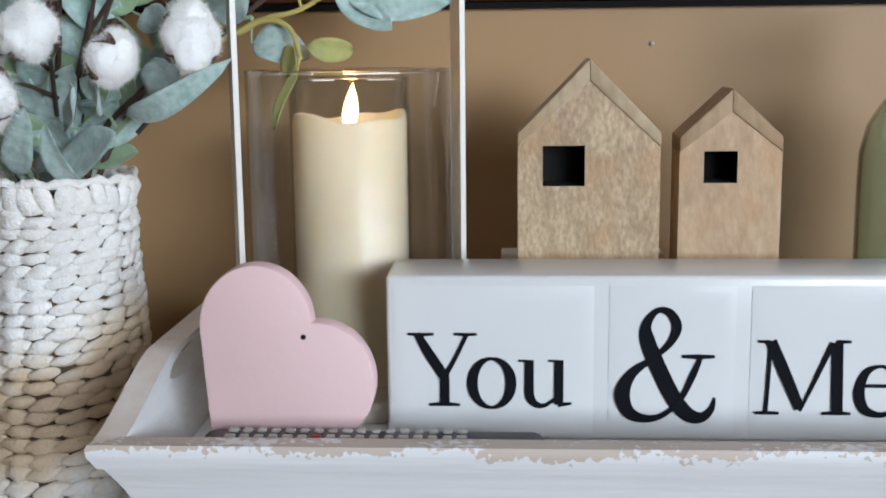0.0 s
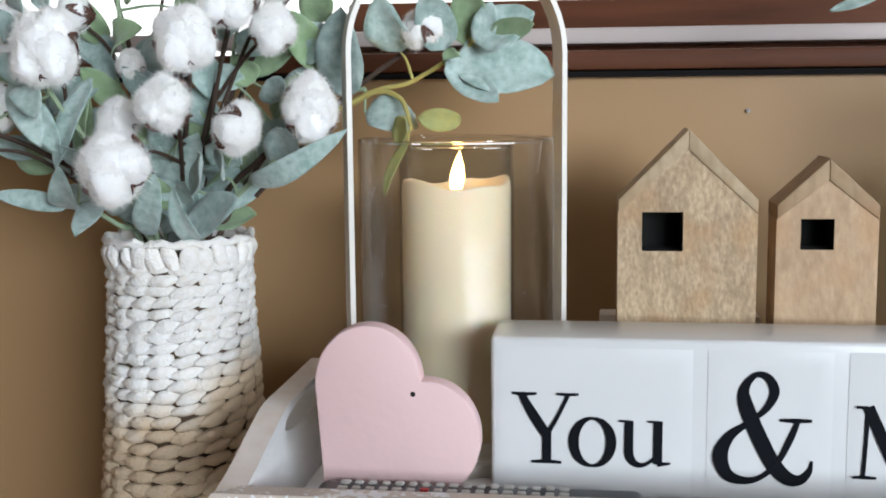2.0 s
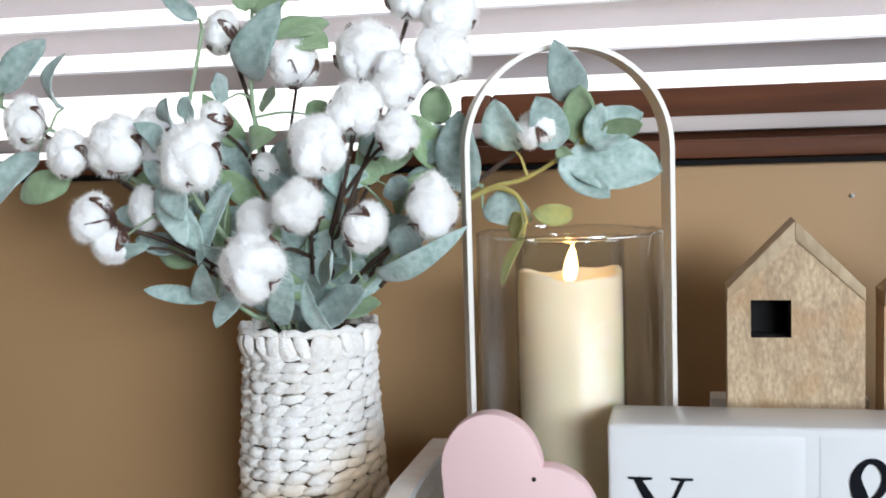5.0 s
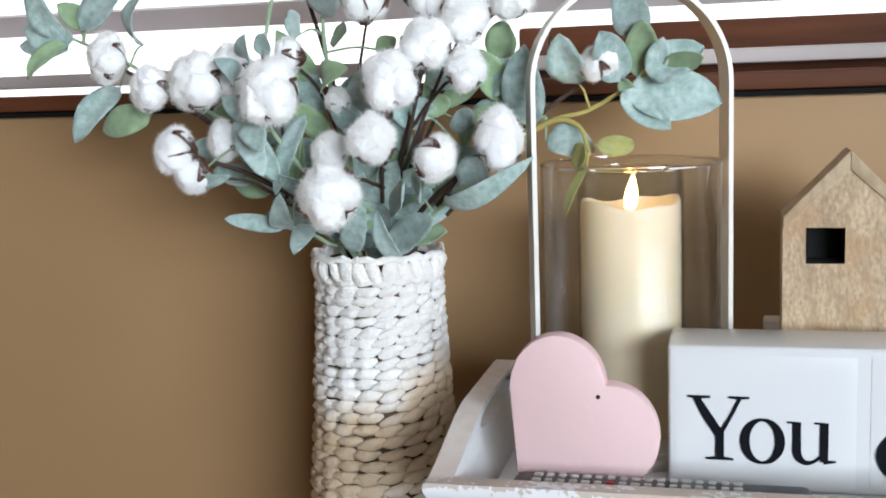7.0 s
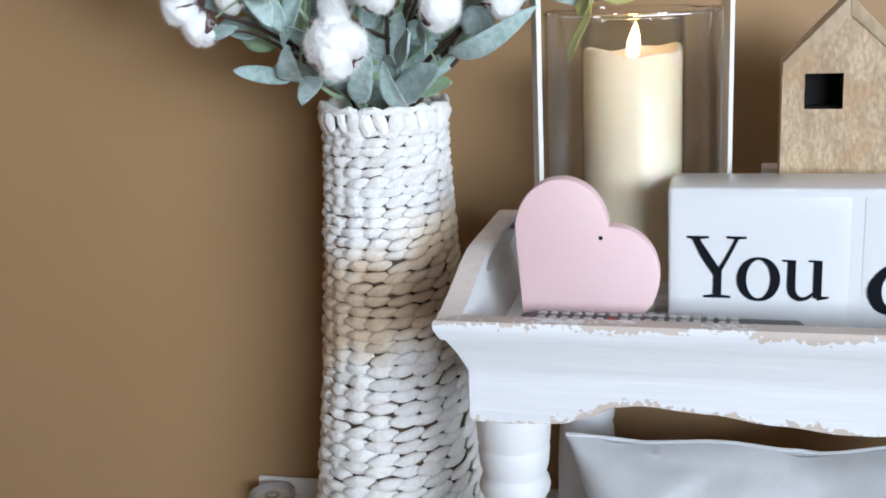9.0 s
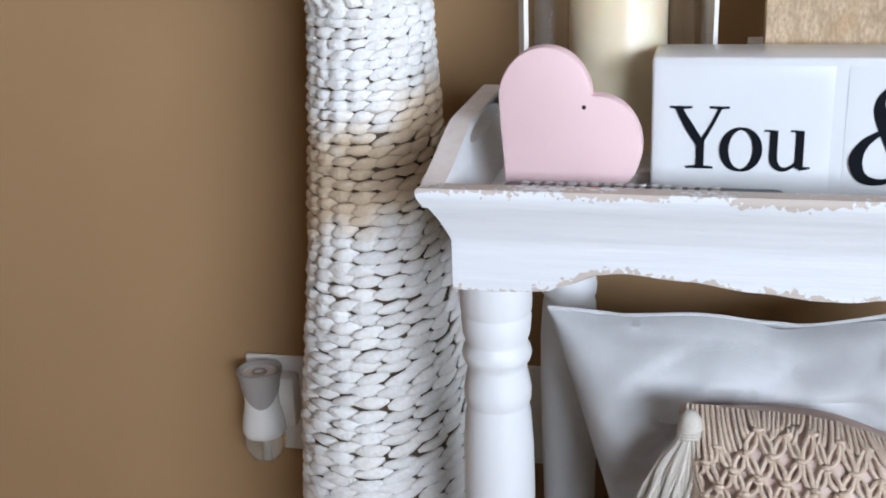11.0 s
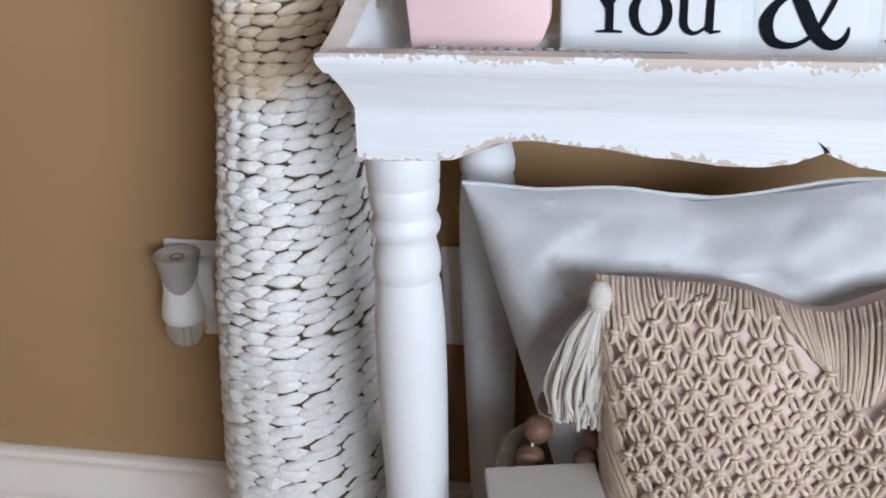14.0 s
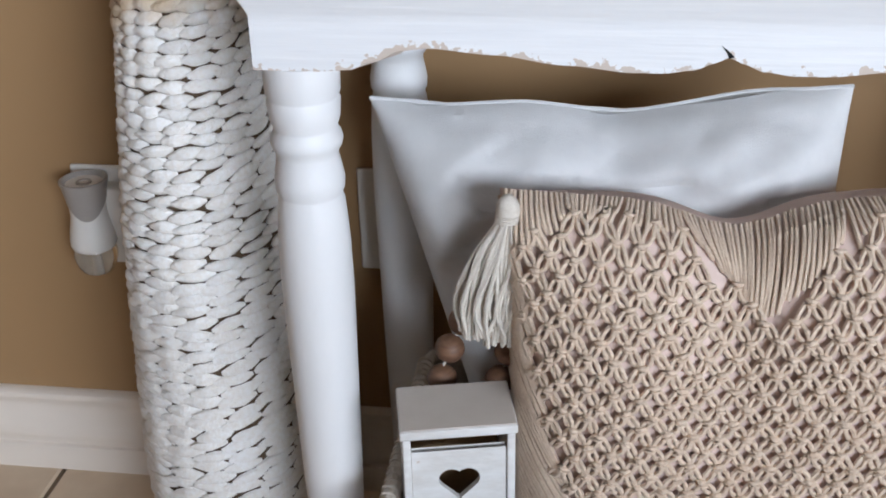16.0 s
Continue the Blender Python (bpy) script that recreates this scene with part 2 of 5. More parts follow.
def glow(name, colour, strength):
    m = bpy.data.materials.new(name)
    m.use_nodes = True
    b = m.node_tree.nodes["Principled BSDF"]
    b.inputs["Base Color"].default_value = (*colour, 1)
    b.inputs["Emission Color"].default_value, b.inputs["Emission Strength"].default_value = (*colour, 1), strength
    return m


def thin_glass(name, colour=(0.95, 0.955, 0.955)):
    """A thin clear wall: light goes straight through, and the surface mirrors a little at a slant."""
    m = bpy.data.materials.new(name)
    m.use_nodes = True
    t = m.node_tree
    n, l = t.nodes, t.links
    n.remove(n["Principled BSDF"])
    tr, gl, mx, fr = n.new("ShaderNodeBsdfTransparent"), n.new("ShaderNodeBsdfGlossy"), n.new("ShaderNodeMixShader"), n.new("ShaderNodeLayerWeight")
    po, ma = n.new("ShaderNodeMath"), n.new("ShaderNodeMath")
    po.operation, ma.operation = "POWER", "MULTIPLY_ADD"
    tr.inputs[0].default_value = (*colour, 1)
    gl.inputs["Roughness"].default_value, po.inputs[1].default_value = 0.03, 2.6
    ma.inputs[1].default_value, ma.inputs[2].default_value = 0.62, 0.006
    l.new(fr.outputs["Facing"], po.inputs[0])
    l.new(po.outputs[0], ma.inputs[0])
    l.new(ma.outputs[0], mx.inputs[0])
    l.new(tr.outputs[0], mx.inputs[1])
    l.new(gl.outputs[0], mx.inputs[2])
    l.new(mx.outputs[0], n["Material Output"].inputs[0])
    return m


M_GLASS = thin_glass("clear_glass")
M_RIMGLASS = glass("polished_glass_edge")
M_BOTTLE = glass("green_tinted_glass", (0.72, 0.86, 0.82))
M_REFILL = glass("clear_refill", (0.93, 0.90, 0.84), 0.05)
M_FLAME = glow("warm_flame", (1.0, 0.60, 0.20), 20.0)
M_DISTANCE = glow("bright_overcast_distance", (0.97, 0.98, 1.0), 2.6)


def woven():
    """Straw strands under a white wash that leaves a bare band round the waist."""
    m = material("whitewashed_water_hyacinth", (0.93, 0.92, 0.90), 0.7, second=(0.80, 0.73, 0.64), scale=(240, 30), mix=0.7, bump=0.8, bump_scale=520, spec=0.2, rand=0.06)
    t, b, c = colour_socket(m)
    n, l = t.nodes, t.links
    geo, sep, nz = n.new("ShaderNodeNewGeometry"), n.new("ShaderNodeSeparateXYZ"), n.new("ShaderNodeTexNoise")
    l.new(geo.outputs["Position"], sep.inputs[0])
    l.new(geo.outputs["Position"], nz.inputs["Vector"])
    nz.inputs["Scale"].default_value, nz.inputs["Detail"].default_value = 26, 4

    def math_node(op, a, bb, cc=None):
        x = n.new("ShaderNodeMath")
        x.operation = op
        for i, v in enumerate((a, bb, cc)):
            if isinstance(v, (int, float)):
                x.inputs[i].default_value = v
            elif v is not None:
                l.new(v, x.inputs[i])
        return x.outputs[0]
    # the band's middle rises towards +x
    mid = math_node("MULTIPLY_ADD", sep.outputs["X"], 0.35, 0.655 + 0.312 * 0.35)
    away = math_node("ABSOLUTE", math_node("SUBTRACT", sep.outputs["Z"], mid), 0.0)
    v = math_node("MULTIPLY_ADD", nz.outputs[0], -0.09, math_node("ADD", away, 0.045))
    r = n.new("ShaderNodeMapRange")
    r.inputs[1].default_value, r.inputs[2].default_value, r.inputs[3].default_value, r.inputs[4].default_value = 0.030, 0.062, 0.92, 0.0
    l.new(v, r.inputs[0])
    x = n.new("ShaderNodeMix")
    x.data_type = "RGBA"
    l.new(r.outputs[0], x.inputs[0])
    l.new(c, x.inputs[6])
    x.inputs[7].default_value = (0.66, 0.50, 0.33, 1)
    l.new(x.outputs[2], b.inputs["Base Color"])
    return m


M_STRAW = woven()
M_COTTON.node_tree.nodes["Principled BSDF"].inputs["Subsurface Scale"].default_value = 1.4
# glow put into the wax, stronger towards the top, for the lamp inside the flameless candle
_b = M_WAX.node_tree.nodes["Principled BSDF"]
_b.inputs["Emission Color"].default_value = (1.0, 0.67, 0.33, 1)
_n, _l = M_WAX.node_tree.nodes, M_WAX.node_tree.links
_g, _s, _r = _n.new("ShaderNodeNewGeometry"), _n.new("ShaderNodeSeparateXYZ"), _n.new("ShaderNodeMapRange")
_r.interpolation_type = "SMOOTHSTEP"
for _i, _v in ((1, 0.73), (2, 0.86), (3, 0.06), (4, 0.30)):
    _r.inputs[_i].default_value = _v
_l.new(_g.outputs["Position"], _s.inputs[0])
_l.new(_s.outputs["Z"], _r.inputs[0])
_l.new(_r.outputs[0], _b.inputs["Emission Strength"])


# ---- building helpers ----
def root(name, x, y, z, label, category, group="", kind=""):
    ob = new(name)
    ob.location = (x, y, z)
    ob.empty_display_size = 0.02
    return tagged(ob, label, category, group, kind)


def attach(ob, parent):
    if parent is not None:
        ob.parent = parent
        if parent.type == "EMPTY":
            ob.matrix_parent_inverse = Matrix.Translation(-parent.location)
    return ob


def part(name, bm, mat, parent=None, label="", smooth=True, sharp=38):
    """Links a bmesh, in the room's coordinates, as one mesh under a thing or a part."""
    me = bpy.data.meshes.new(name)
    bm.normal_update()
    bm.to_mesh(me)
    bm.free()
    me.materials.append(mat)
    if smooth:
        me.shade_smooth()
        me.set_sharp_from_angle(angle=radians(sharp))
    ob = new(name, me)
    attach(ob, parent)
    return tagged(ob, label)


def piece(name, me, m, parent):
    ob = new(name, me)
    ob.matrix_basis = m
    return attach(ob, parent)


def box_bm(x0, x1, y0, y1, z0, z1, bevel=0.0, bm=None, seg=2):
    bm = bm or bmesh.new()
    r = bmesh.ops.create_cube(bm, size=1, matrix=Matrix.Translation(((x0 + x1) / 2, (y0 + y1) / 2, (z0 + z1) / 2)) @ Matrix.Diagonal((x1 - x0, y1 - y0, z1 - z0, 1)))
    if bevel:
        es = list({e for v in r["verts"] for e in v.link_edges})
        bmesh.ops.bevel(bm, geom=es, offset=bevel, segments=seg, affect="EDGES", profile=0.5)
    return bm


def lathe_bm(profile, x, y, n=32, bm=None, close=False):
    """A turned form from (radius, height) pairs about the upright axis at x, y."""
    bm = bm or bmesh.new()
    rings = []
    for r, z in profile:
        rings.append([bm.verts.new((x + r * math.cos(2 * math.pi * i / n), y + r * math.sin(2 * math.pi * i / n), z)) for i in range(n)])
    for a, b in zip(rings, rings[1:] + ([rings[0]] if close else [])):
        for i in range(n):
            bm.faces.new((a[i], a[(i + 1) % n], b[(i + 1) % n], b[i]))
    if not close:
        for ring, flip in ((rings[0], True), (rings[-1], False)):
            if (Vector(ring[0].co) - Vector((x, y, ring[0].co.z))).length > 1e-4:
                bm.faces.new(ring[::-1] if flip else ring)
    bmesh.ops.recalc_face_normals(bm, faces=bm.faces)
    return bm


def tube_bm(points, radius, n=6, bm=None):
    """A round cord along points; radius may be a list."""
    bm = bm or bmesh.new()
    pts = [Vector(p) for p in points]
    rings = []
    for i, p in enumerate(pts):
        d = (pts[min(i + 1, len(pts) - 1)] - pts[max(i - 1, 0)]).normalized()
        u = d.cross(Vector((0.13, 0.97, 0.2))).normalized()
        v = d.cross(u)
        r = radius[i] if isinstance(radius, (list, tuple)) else radius
        rings.append([bm.verts.new(p + r * (math.cos(2 * math.pi * k / n) * u + math.sin(2 * math.pi * k / n) * v)) for k in range(n)])
    for a, b in zip(rings, rings[1:]):
        for k in range(n):
            bm.faces.new((a[k], a[(k + 1) % n], b[(k + 1) % n], b[k]))
    bm.faces.new(rings[0][::-1]), bm.faces.new(rings[-1])
    return bm


def spline(pts, n=6):
    """Catmull-Rom through points of any size."""
    p = [Vector(a) for a in pts]
    p = [2 * p[0] - p[1]] + p + [2 * p[-1] - p[-2]]
    out = []
    for i in range(1, len(p) - 2):
        for k in range(n):
            t = k / n
            out.append(0.5 * (2 * p[i] + (p[i + 1] - p[i - 1]) * t + (2 * p[i - 1] - 5 * p[i] + 4 * p[i + 1] - p[i + 2]) * t * t + (3 * p[i] - p[i - 1] - 3 * p[i + 1] + p[i + 2]) * t ** 3))
    return out + [p[-2]]


def slab_bm(outline, y0, y1, bevel=0.0, bm=None):
    """An outline of (x, z) pairs, counter-clockwise seen from -y, made thick between y0 and y1."""
    bm = bm or bmesh.new()
    f = [bm.verts.new((x, y0, z)) for x, z in outline]
    b = [bm.verts.new((x, y1, z)) for x, z in outline]
    face = bm.faces.new(f)
    n = len(f)
    bm.faces.new(b[::-1])
    for i in range(n):
        bm.faces.new((f[i], b[i], b[(i + 1) % n], f[(i + 1) % n]))
    bmesh.ops.recalc_face_normals(bm, faces=bm.faces)
    if bevel:
        bmesh.ops.bevel(bm, geom=list(face.edges), offset=bevel, segments=2, affect="EDGES", profile=0.5)
    return bm


def wear_values(ob, rule):
    at = ob.data.attributes.new("wear", "FLOAT", "POINT")
    at.data.foreach_set("value", [rule(v.co) for v in ob.data.vertices])
    return ob


WALL = 0.92   # the wall behind the table


# ---- the room ----
def wall(name, bm, mat=M_WALL):
    return tagged(part(name, bm, mat, smooth=False), {"ceiling": "plain white ceiling"}.get(name, "tan painted plaster wall"), "ceiling" if name == "ceiling" else "wall", kind="structure")


def room():
    bm = bmesh.new()
    for b in ((-2.4, 3.5, WALL, WALL + 0.16, 0, 0.930), (-2.4, -1.3, WALL, WALL + 0.16, 0.930, 2.5), (1.5, 3.5, WALL, WALL + 0.16, 0.930, 2.5), (-1.3, 1.5, WALL, WALL + 0.16, 2.0, 2.5)):
        box_bm(*b, bm=bm)
    wall("wall_north", bm)
    wall("wall_east", box_bm(3.5, 3.65, -2.65, WALL + 0.16, 0, 2.5))
    wall("wall_west", box_bm(-2.55, -2.4, -2.5, WALL + 0.16, 0, 2.5))
    bm = bmesh.new()
    for b in ((-2.55, 3.5, -2.65, -2.5, 0, 0.88), (-2.55, 3.5, -2.65, -2.5, 1.92, 2.5), (-2.55, 0.90, -2.65, -2.5, 0.88, 1.92), (3.20, 3.5, -2.65, -2.5, 0.88, 1.92)):
        box_bm(*b, bm=bm)
    wall("wall_south", bm)
    wall("ceiling", box_bm(-2.55, 3.65, -2.65, WALL + 0.16, 2.5, 2.6), M_WHITEWALL)
    # baseboard with a stepped, rounded top
    prof = [(0, 0), (0.017, 0), (0.017, 0.030), (0.0165, 0.034), (0.0125, 0.0355), (0.0125, 0.039), (0.0150, 0.043), (0.0155, 0.050), (0.0130, 0.060), (0.0085, 0.072), (0.0070, 0.084), (0.0075, 0.090), (0.0110, 0.094), (0.0125, 0.099), (0.0115, 0.104), (0.0070, 0.107), (0, 0.107)]
    bm = bmesh.new()
    a = [bm.verts.new((-2.4, WALL - y, z)) for y, z in prof]
    b = [bm.verts.new((3.5, WALL - y, z)) for y, z in prof]
    for i in range(len(prof)):
        bm.faces.new((a[i], b[i], b[(i + 1) % len(prof)], a[(i + 1) % len(prof)]))
    bm.faces.new(a), bm.faces.new(b[::-1])
    bmesh.ops.recalc_face_normals(bm, faces=bm.faces)
    tagged(part("baseboard", bm, M_TRIMW), "white painted moulded wooden baseboard", "baseboard", kind="structure")


room()


def window():
    w = root("window_1", 0.1, WALL, 0.93, "wide window with red-brown wooden frame over a black shadow gap", "window", kind="structure")
    part("window_frame", box_bm(-1.34, 1.54, WALL - 0.012, WALL + 0.05, 0.9340, 0.9500, 0.003), M_FRAME, w)
    part("window_sill", box_bm(-1.3, 1.5, WALL + 0.0505, WALL + 0.16, 0.931, 0.9475, 0.002), M_FRAME, w)
    # black strip in place of the shadow gap beneath the frame
    part("shadow_gap", box_bm(-1.34, 1.54, WALL - 0.010, WALL - 0.001, 0.9285, 0.9330), M_BLACK, w)
    for x in (-1.34, 1.48):
        part("window_frame", box_bm(x, x + 0.06, WALL - 0.012, WALL + 0.05, 0.949, 2.06, 0.003), M_FRAME, w)
    part("window_frame", box_bm(-1.34, 1.54, WALL - 0.012, WALL + 0.05, 2.061, 2.10, 0.003), M_FRAME, w)
    part("sash", box_bm(-0.204, 1.48, WALL + 0.112, WALL + 0.127, 0.948, 1.0005, 0.003), M_FRAME, w)
    part("sash_end", box_bm(-0.235, -0.205, WALL + 0.11, WALL + 0.127, 0.948, 1.0005, 0.003), M_FRAME, w)
    pane = part("pane", box_bm(-1.3, 1.5, WALL + 0.128, WALL + 0.132, 0.948, 2.0), M_GLASS, w, smooth=False)
    pane.visible_shadow = False
    bm = box_bm(-6, 6, 3.0, 3.01, -1.5, 4.5)
    tagged(part("backdrop", bm, M_DISTANCE, smooth=False), "bright overexposed daylight outside the window", "backdrop", kind="structure")


window()


def slat_mesh(x0, x1):
    bm = bmesh.new()
    n = 6
    top, low = [], []
    for i in range(n + 1):
        v = -0.025 + 0.05 * i / n
        h = 0.0022 * (1 - (v / 0.025) ** 2)
        top.append([bm.verts.new((x, v, h + 0.0014)) for x in (x0, x1)])
        low.append([bm.verts.new((x, v, h - 0.0014)) for x in (x0, x1)])
    for i in range(n):
        bm.faces.new((top[i][0], top[i][1], top[i + 1][1], top[i + 1][0]))
        bm.faces.new((low[i][0], low[i + 1][0], low[i + 1][1], low[i][1]))
    for k in (0, n):
        bm.faces.new((top[k][0], low[k][0], low[k][1], top[k][1]))
    for s in (0, 1):
        bm.faces.new([r[s] for r in top] + [r[s] for r in low[::-1]])
    bmesh.ops.recalc_face_normals(bm, faces=bm.faces)
    me = bpy.data.meshes.new("slat")
    bm.to_mesh(me)
    bm.free()
    me.materials.append(M_BLIND)
    me.shade_smooth()
    me.set_sharp_from_angle(angle=radians(38))
    return me


def blind(x0, x1, first, count, rail_z, label):
    b = root("window_blind", (x0 + x1) / 2, WALL + 0.07, 0.95, label, "window blind")
    me = slat_mesh(x0, x1)
    for i in range(count):
        piece("slat", me, pose(0, WALL + 0.07, first + 0.042 * i, -SLAT_TILT, 0, 0), b)
    part("bottom_rail", box_bm(x0, x1, WALL + 0.052, WALL + 0.088, rail_z, rail_z + 0.014, 0.003), M_RAIL, b, "bottom rail coloured pinkish grey as in shade")
    part("head_rail", box_bm(x0, x1, WALL + 0.045, WALL + 0.095, 1.94, 1.99, 0.003), M_BLIND, b)
    for x in (x0 + 0.25, x1 - 0.25):
        part("ladder_cord", tube_bm([(x, WALL + 0.094, rail_z), (x, WALL + 0.094, 1.95)], 0.001, 5), M_BLIND, b)


SLAT_TILT = 22
blind(-1.27, 1.47, 1.0245, 21, 0.9575, "lowered white wooden slat blind with bright gaps")


# ---- the table ----
MID = 0.108                      # the table's middle, along the wall
LEFT, FRONT, BACK = -0.208, 0.598, 0.885
HALF = MID - LEFT
RIM, TRAY = 0.689, 0.662


def wave(x):
    """Height of the apron's scalloped lower edge."""
    u = abs(x - MID)
    keys = ((0.0, 0.627), (0.010, 0.6225), (0.022, 0.618), (0.042, 0.6155), (0.060, 0.6155), (0.104, 0.6195), (0.152, 0.6255), (0.195, 0.629), (0.214, 0.627), (0.232, 0.619), (0.250, 0.613), (0.270, 0.6115), (0.34, 0.6115))
    for (a, za), (b, zb) in zip(keys, keys[1:]):
        if u <= b:
            t = (u - a) / (b - a)
            return za - 0.0035 + (zb - za) * (t if a == 0.0 else t * t * (3 - 2 * t))
    return 0.608


FLARE = ((0.689, 0.0185), (0.6865, 0.0195), (0.682, 0.0190), (0.674, 0.0150), (0.6735, 0.0125), (0.664, 0.0070), (0.655, 0.0025), (0.648, 0.0), (0.6465, -0.0008), (0.640, -0.0008))


def apron(parent, front):
    """A long board with a flared moulded top, a scalloped foot and mitred ends."""
    bm = bmesh.new()
    n = 150
    cols = []
    sgn = -1 if front else 1
    face = FRONT if front else BACK
    for i in range(n + 1):
        u = -1 + 2 * i / n
        col = []
        low = wave(MID + u * HALF) if front else 0.612
        for z, o in list(FLARE) + [(0.640 + (low - 0.640) * k / 5, -0.0008) for k in range(1, 6)]:
            col.append(bm.verts.new((MID + u * (HALF + o), face + sgn * o, z)))
        for z, o in ((low, -0.016), (RIM - 0.04, -0.016), (RIM, 0.004)):
            col.append(bm.verts.new((MID + u * (HALF + o), face + sgn * o, z)))
        cols.append(col)
    m = len(cols[0])
    for a, b in zip(cols, cols[1:]):
        for k in range(m):
            bm.faces.new((a[k], a[(k + 1) % m], b[(k + 1) % m], b[k]))
    bm.faces.new(cols[0]), bm.faces.new(cols[-1][::-1])
    bmesh.ops.recalc_face_normals(bm, faces=bm.faces)
    ob = part("apron", bm, M_TABLE, parent, "chipped white apron with a scalloped foot")

    def rule(c):
        top = max(0.0, 1 - (RIM - c.z) / 0.013)
        foot = max(0.0, 1 - (c.z - (wave(c.x) if front else 0.612)) / 0.011)
        end = max(0.0, 1 - (abs(abs(c.x - MID) - HALF - 0.005)) / 0.014) * 0.75
        return max(top * 0.71, foot * 0.64, end * 0.62)
    return wear_values(ob, rule)


def end_board(parent, sgn):
    """A tray end that rises to a rounded hand grip with a slot."""
    bm = bmesh.new()
    ny = 80
    mid_y, half_y = (FRONT + BACK) / 2, (BACK - FRONT) / 2
    base = 0.6095

    def top(u):
        k = max(0.0, min(1.0, (1 - abs(u)) / 0.62))
        return RIM - 0.001 + 0.0285 * (k * k * (3 - 2 * k))

    def xat(z, inner):
        o = 0.0185 * max(0.0, min(1.0, (z - 0.645) / 0.044)) if z < RIM else 0.0185 - 0.007 * (z - RIM) / 0.043
        return MID + sgn * (HALF + o - (0.017 if inner else 0.0))
    rows = []
    for i in range(ny + 1):
        u = -1 + 2 * i / ny
        y = mid_y + u * half_y
        t = top(u)
        slot = abs(u) < 0.44
        s = math.sqrt(max(0.0, 1 - (u / 0.44) ** 2)) if slot else 0.0
        zs = [base, 0.645, 0.668, 0.684, 0.702 - 0.011 * s - 0.0001, 0.702 + 0.011 * s]
        lim = t - 0.004
        zs = [min(z, lim - 0.0006 * (6 - k)) for k, z in enumerate(zs)] + [lim, t]
        rows.append((y, zs, slot))
    grid = {}
    for i, (y, zs, _) in enumerate(rows):
        for k, z in enumerate(zs):
            for s in (0, 1):
                o = 0.0185 * max(0.0, min(1.0, (z - 0.645) / 0.044)) if z < RIM else 0.0185 - 0.008 * (z - RIM) / 0.043
                y2 = mid_y + (y - mid_y) / half_y * (half_y + o - 0.0035)
                grid[i, k, s] = bm.verts.new((xat(z, s), y2, z))
    nk = 8
    for i in range(ny):
        for k in range(nk - 1):
            hole = k == 4 and rows[i][2] and rows[i + 1][2]
            if hole:
                for kk in (4, 5):
                    bm.faces.new((grid[i, kk, 0], grid[i + 1, kk, 0], grid[i + 1, kk, 1], grid[i, kk, 1]))
                continue
            for s in (0, 1):
                bm.faces.new((grid[i, k, s], grid[i + 1, k, s], grid[i + 1, k + 1, s], grid[i, k + 1, s]))
        for k in (0, nk - 1):
            bm.faces.new((grid[i, k, 0], grid[i + 1, k, 0], grid[i + 1, k, 1], grid[i, k, 1]))
    for i in (0, ny):
        for k in range(nk - 1):
            bm.faces.new((grid[i, k, 0], grid[i, k + 1, 0], grid[i, k + 1, 1], grid[i, k, 1]))
    bmesh.ops.recalc_face_normals(bm, faces=bm.faces)
    ob = part("tray_end", bm, M_TABLE, parent, "raised tray end with a hand slot and bare edge")
    crown = lambda y: top(max(-1.0, min(1.0, (y - mid_y) / half_y)))
    ob.data.materials.append(M_EDGE)
    for f in ob.data.polygons:
        if f.normal.z > 0.45 and crown(f.center.y) - f.center.z < 0.003 and f.center.z > 0.684:
            f.material_index = 1
    return wear_values(ob, lambda c: 0.0)


LEG = ((0.0275, 0.6078), (0.0275, 0.600), (0.0268, 0.585), (0.0256, 0.5825), (0.0256, 0.581), (0.0266, 0.579), (0.0255, 0.566), (0.0232, 0.5595), (0.0232, 0.5575), (0.0255, 0.554), (0.0266, 0.549),
       (0.0255, 0.5445), (0.0230, 0.541), (0.0226, 0.537), (0.0245, 0.528), (0.0260, 0.519), (0.0255, 0.511), (0.0236, 0.5075), (0.0236, 0.506), (0.0252, 0.500), (0.0272, 0.470), (0.0277, 0.430),
       (0.0270, 0.38), (0.0250, 0.27), (0.0225, 0.16), (0.0190, 0.06), (0.0215, 0.035), (0.0190, 0.010), (0.0150, 0.0))


def table():
    t = root("console_table", MID, (FRONT + BACK) / 2, 0, "white distressed wooden tray table with turned legs", "table")
    apron(t, True)
    apron(t, False)
    for s in (-1, 1):
        end_board(t, s)
        part("apron", box_bm(MID + s * (HALF - 0.008) - 0.006, MID + s * (HALF - 0.008) + 0.006 - 0.0085 * s, FRONT + 0.02, BACK - 0.02, 0.598, 0.608, 0.001), M_LEG, t)
        part("leg", lathe_bm(LEG[::-1], MID + s * 0.289, FRONT + 0.027, 40), M_LEG, t)
        part("leg", lathe_bm(LEG[::-1], MID + s * 0.262, 0.852, 40), M_LEG, t)
    part("crack", slab_bm([(MID - 0.0005, 0.6230), (MID + 0.0030, 0.6240), (MID + 0.0005, 0.6268), (MID - 0.0050, 0.6310), (MID - 0.0015, 0.6262)], FRONT + 0.0002, FRONT + 0.003), M_DARK, t, "dark split at the point of the apron")
    part("tray_floor", box_bm(MID - HALF + 0.013, MID + HALF - 0.013, FRONT + 0.017, BACK - 0.017, 0.640, TRAY, 0.001), M_TABLE, t)
    return t


table()


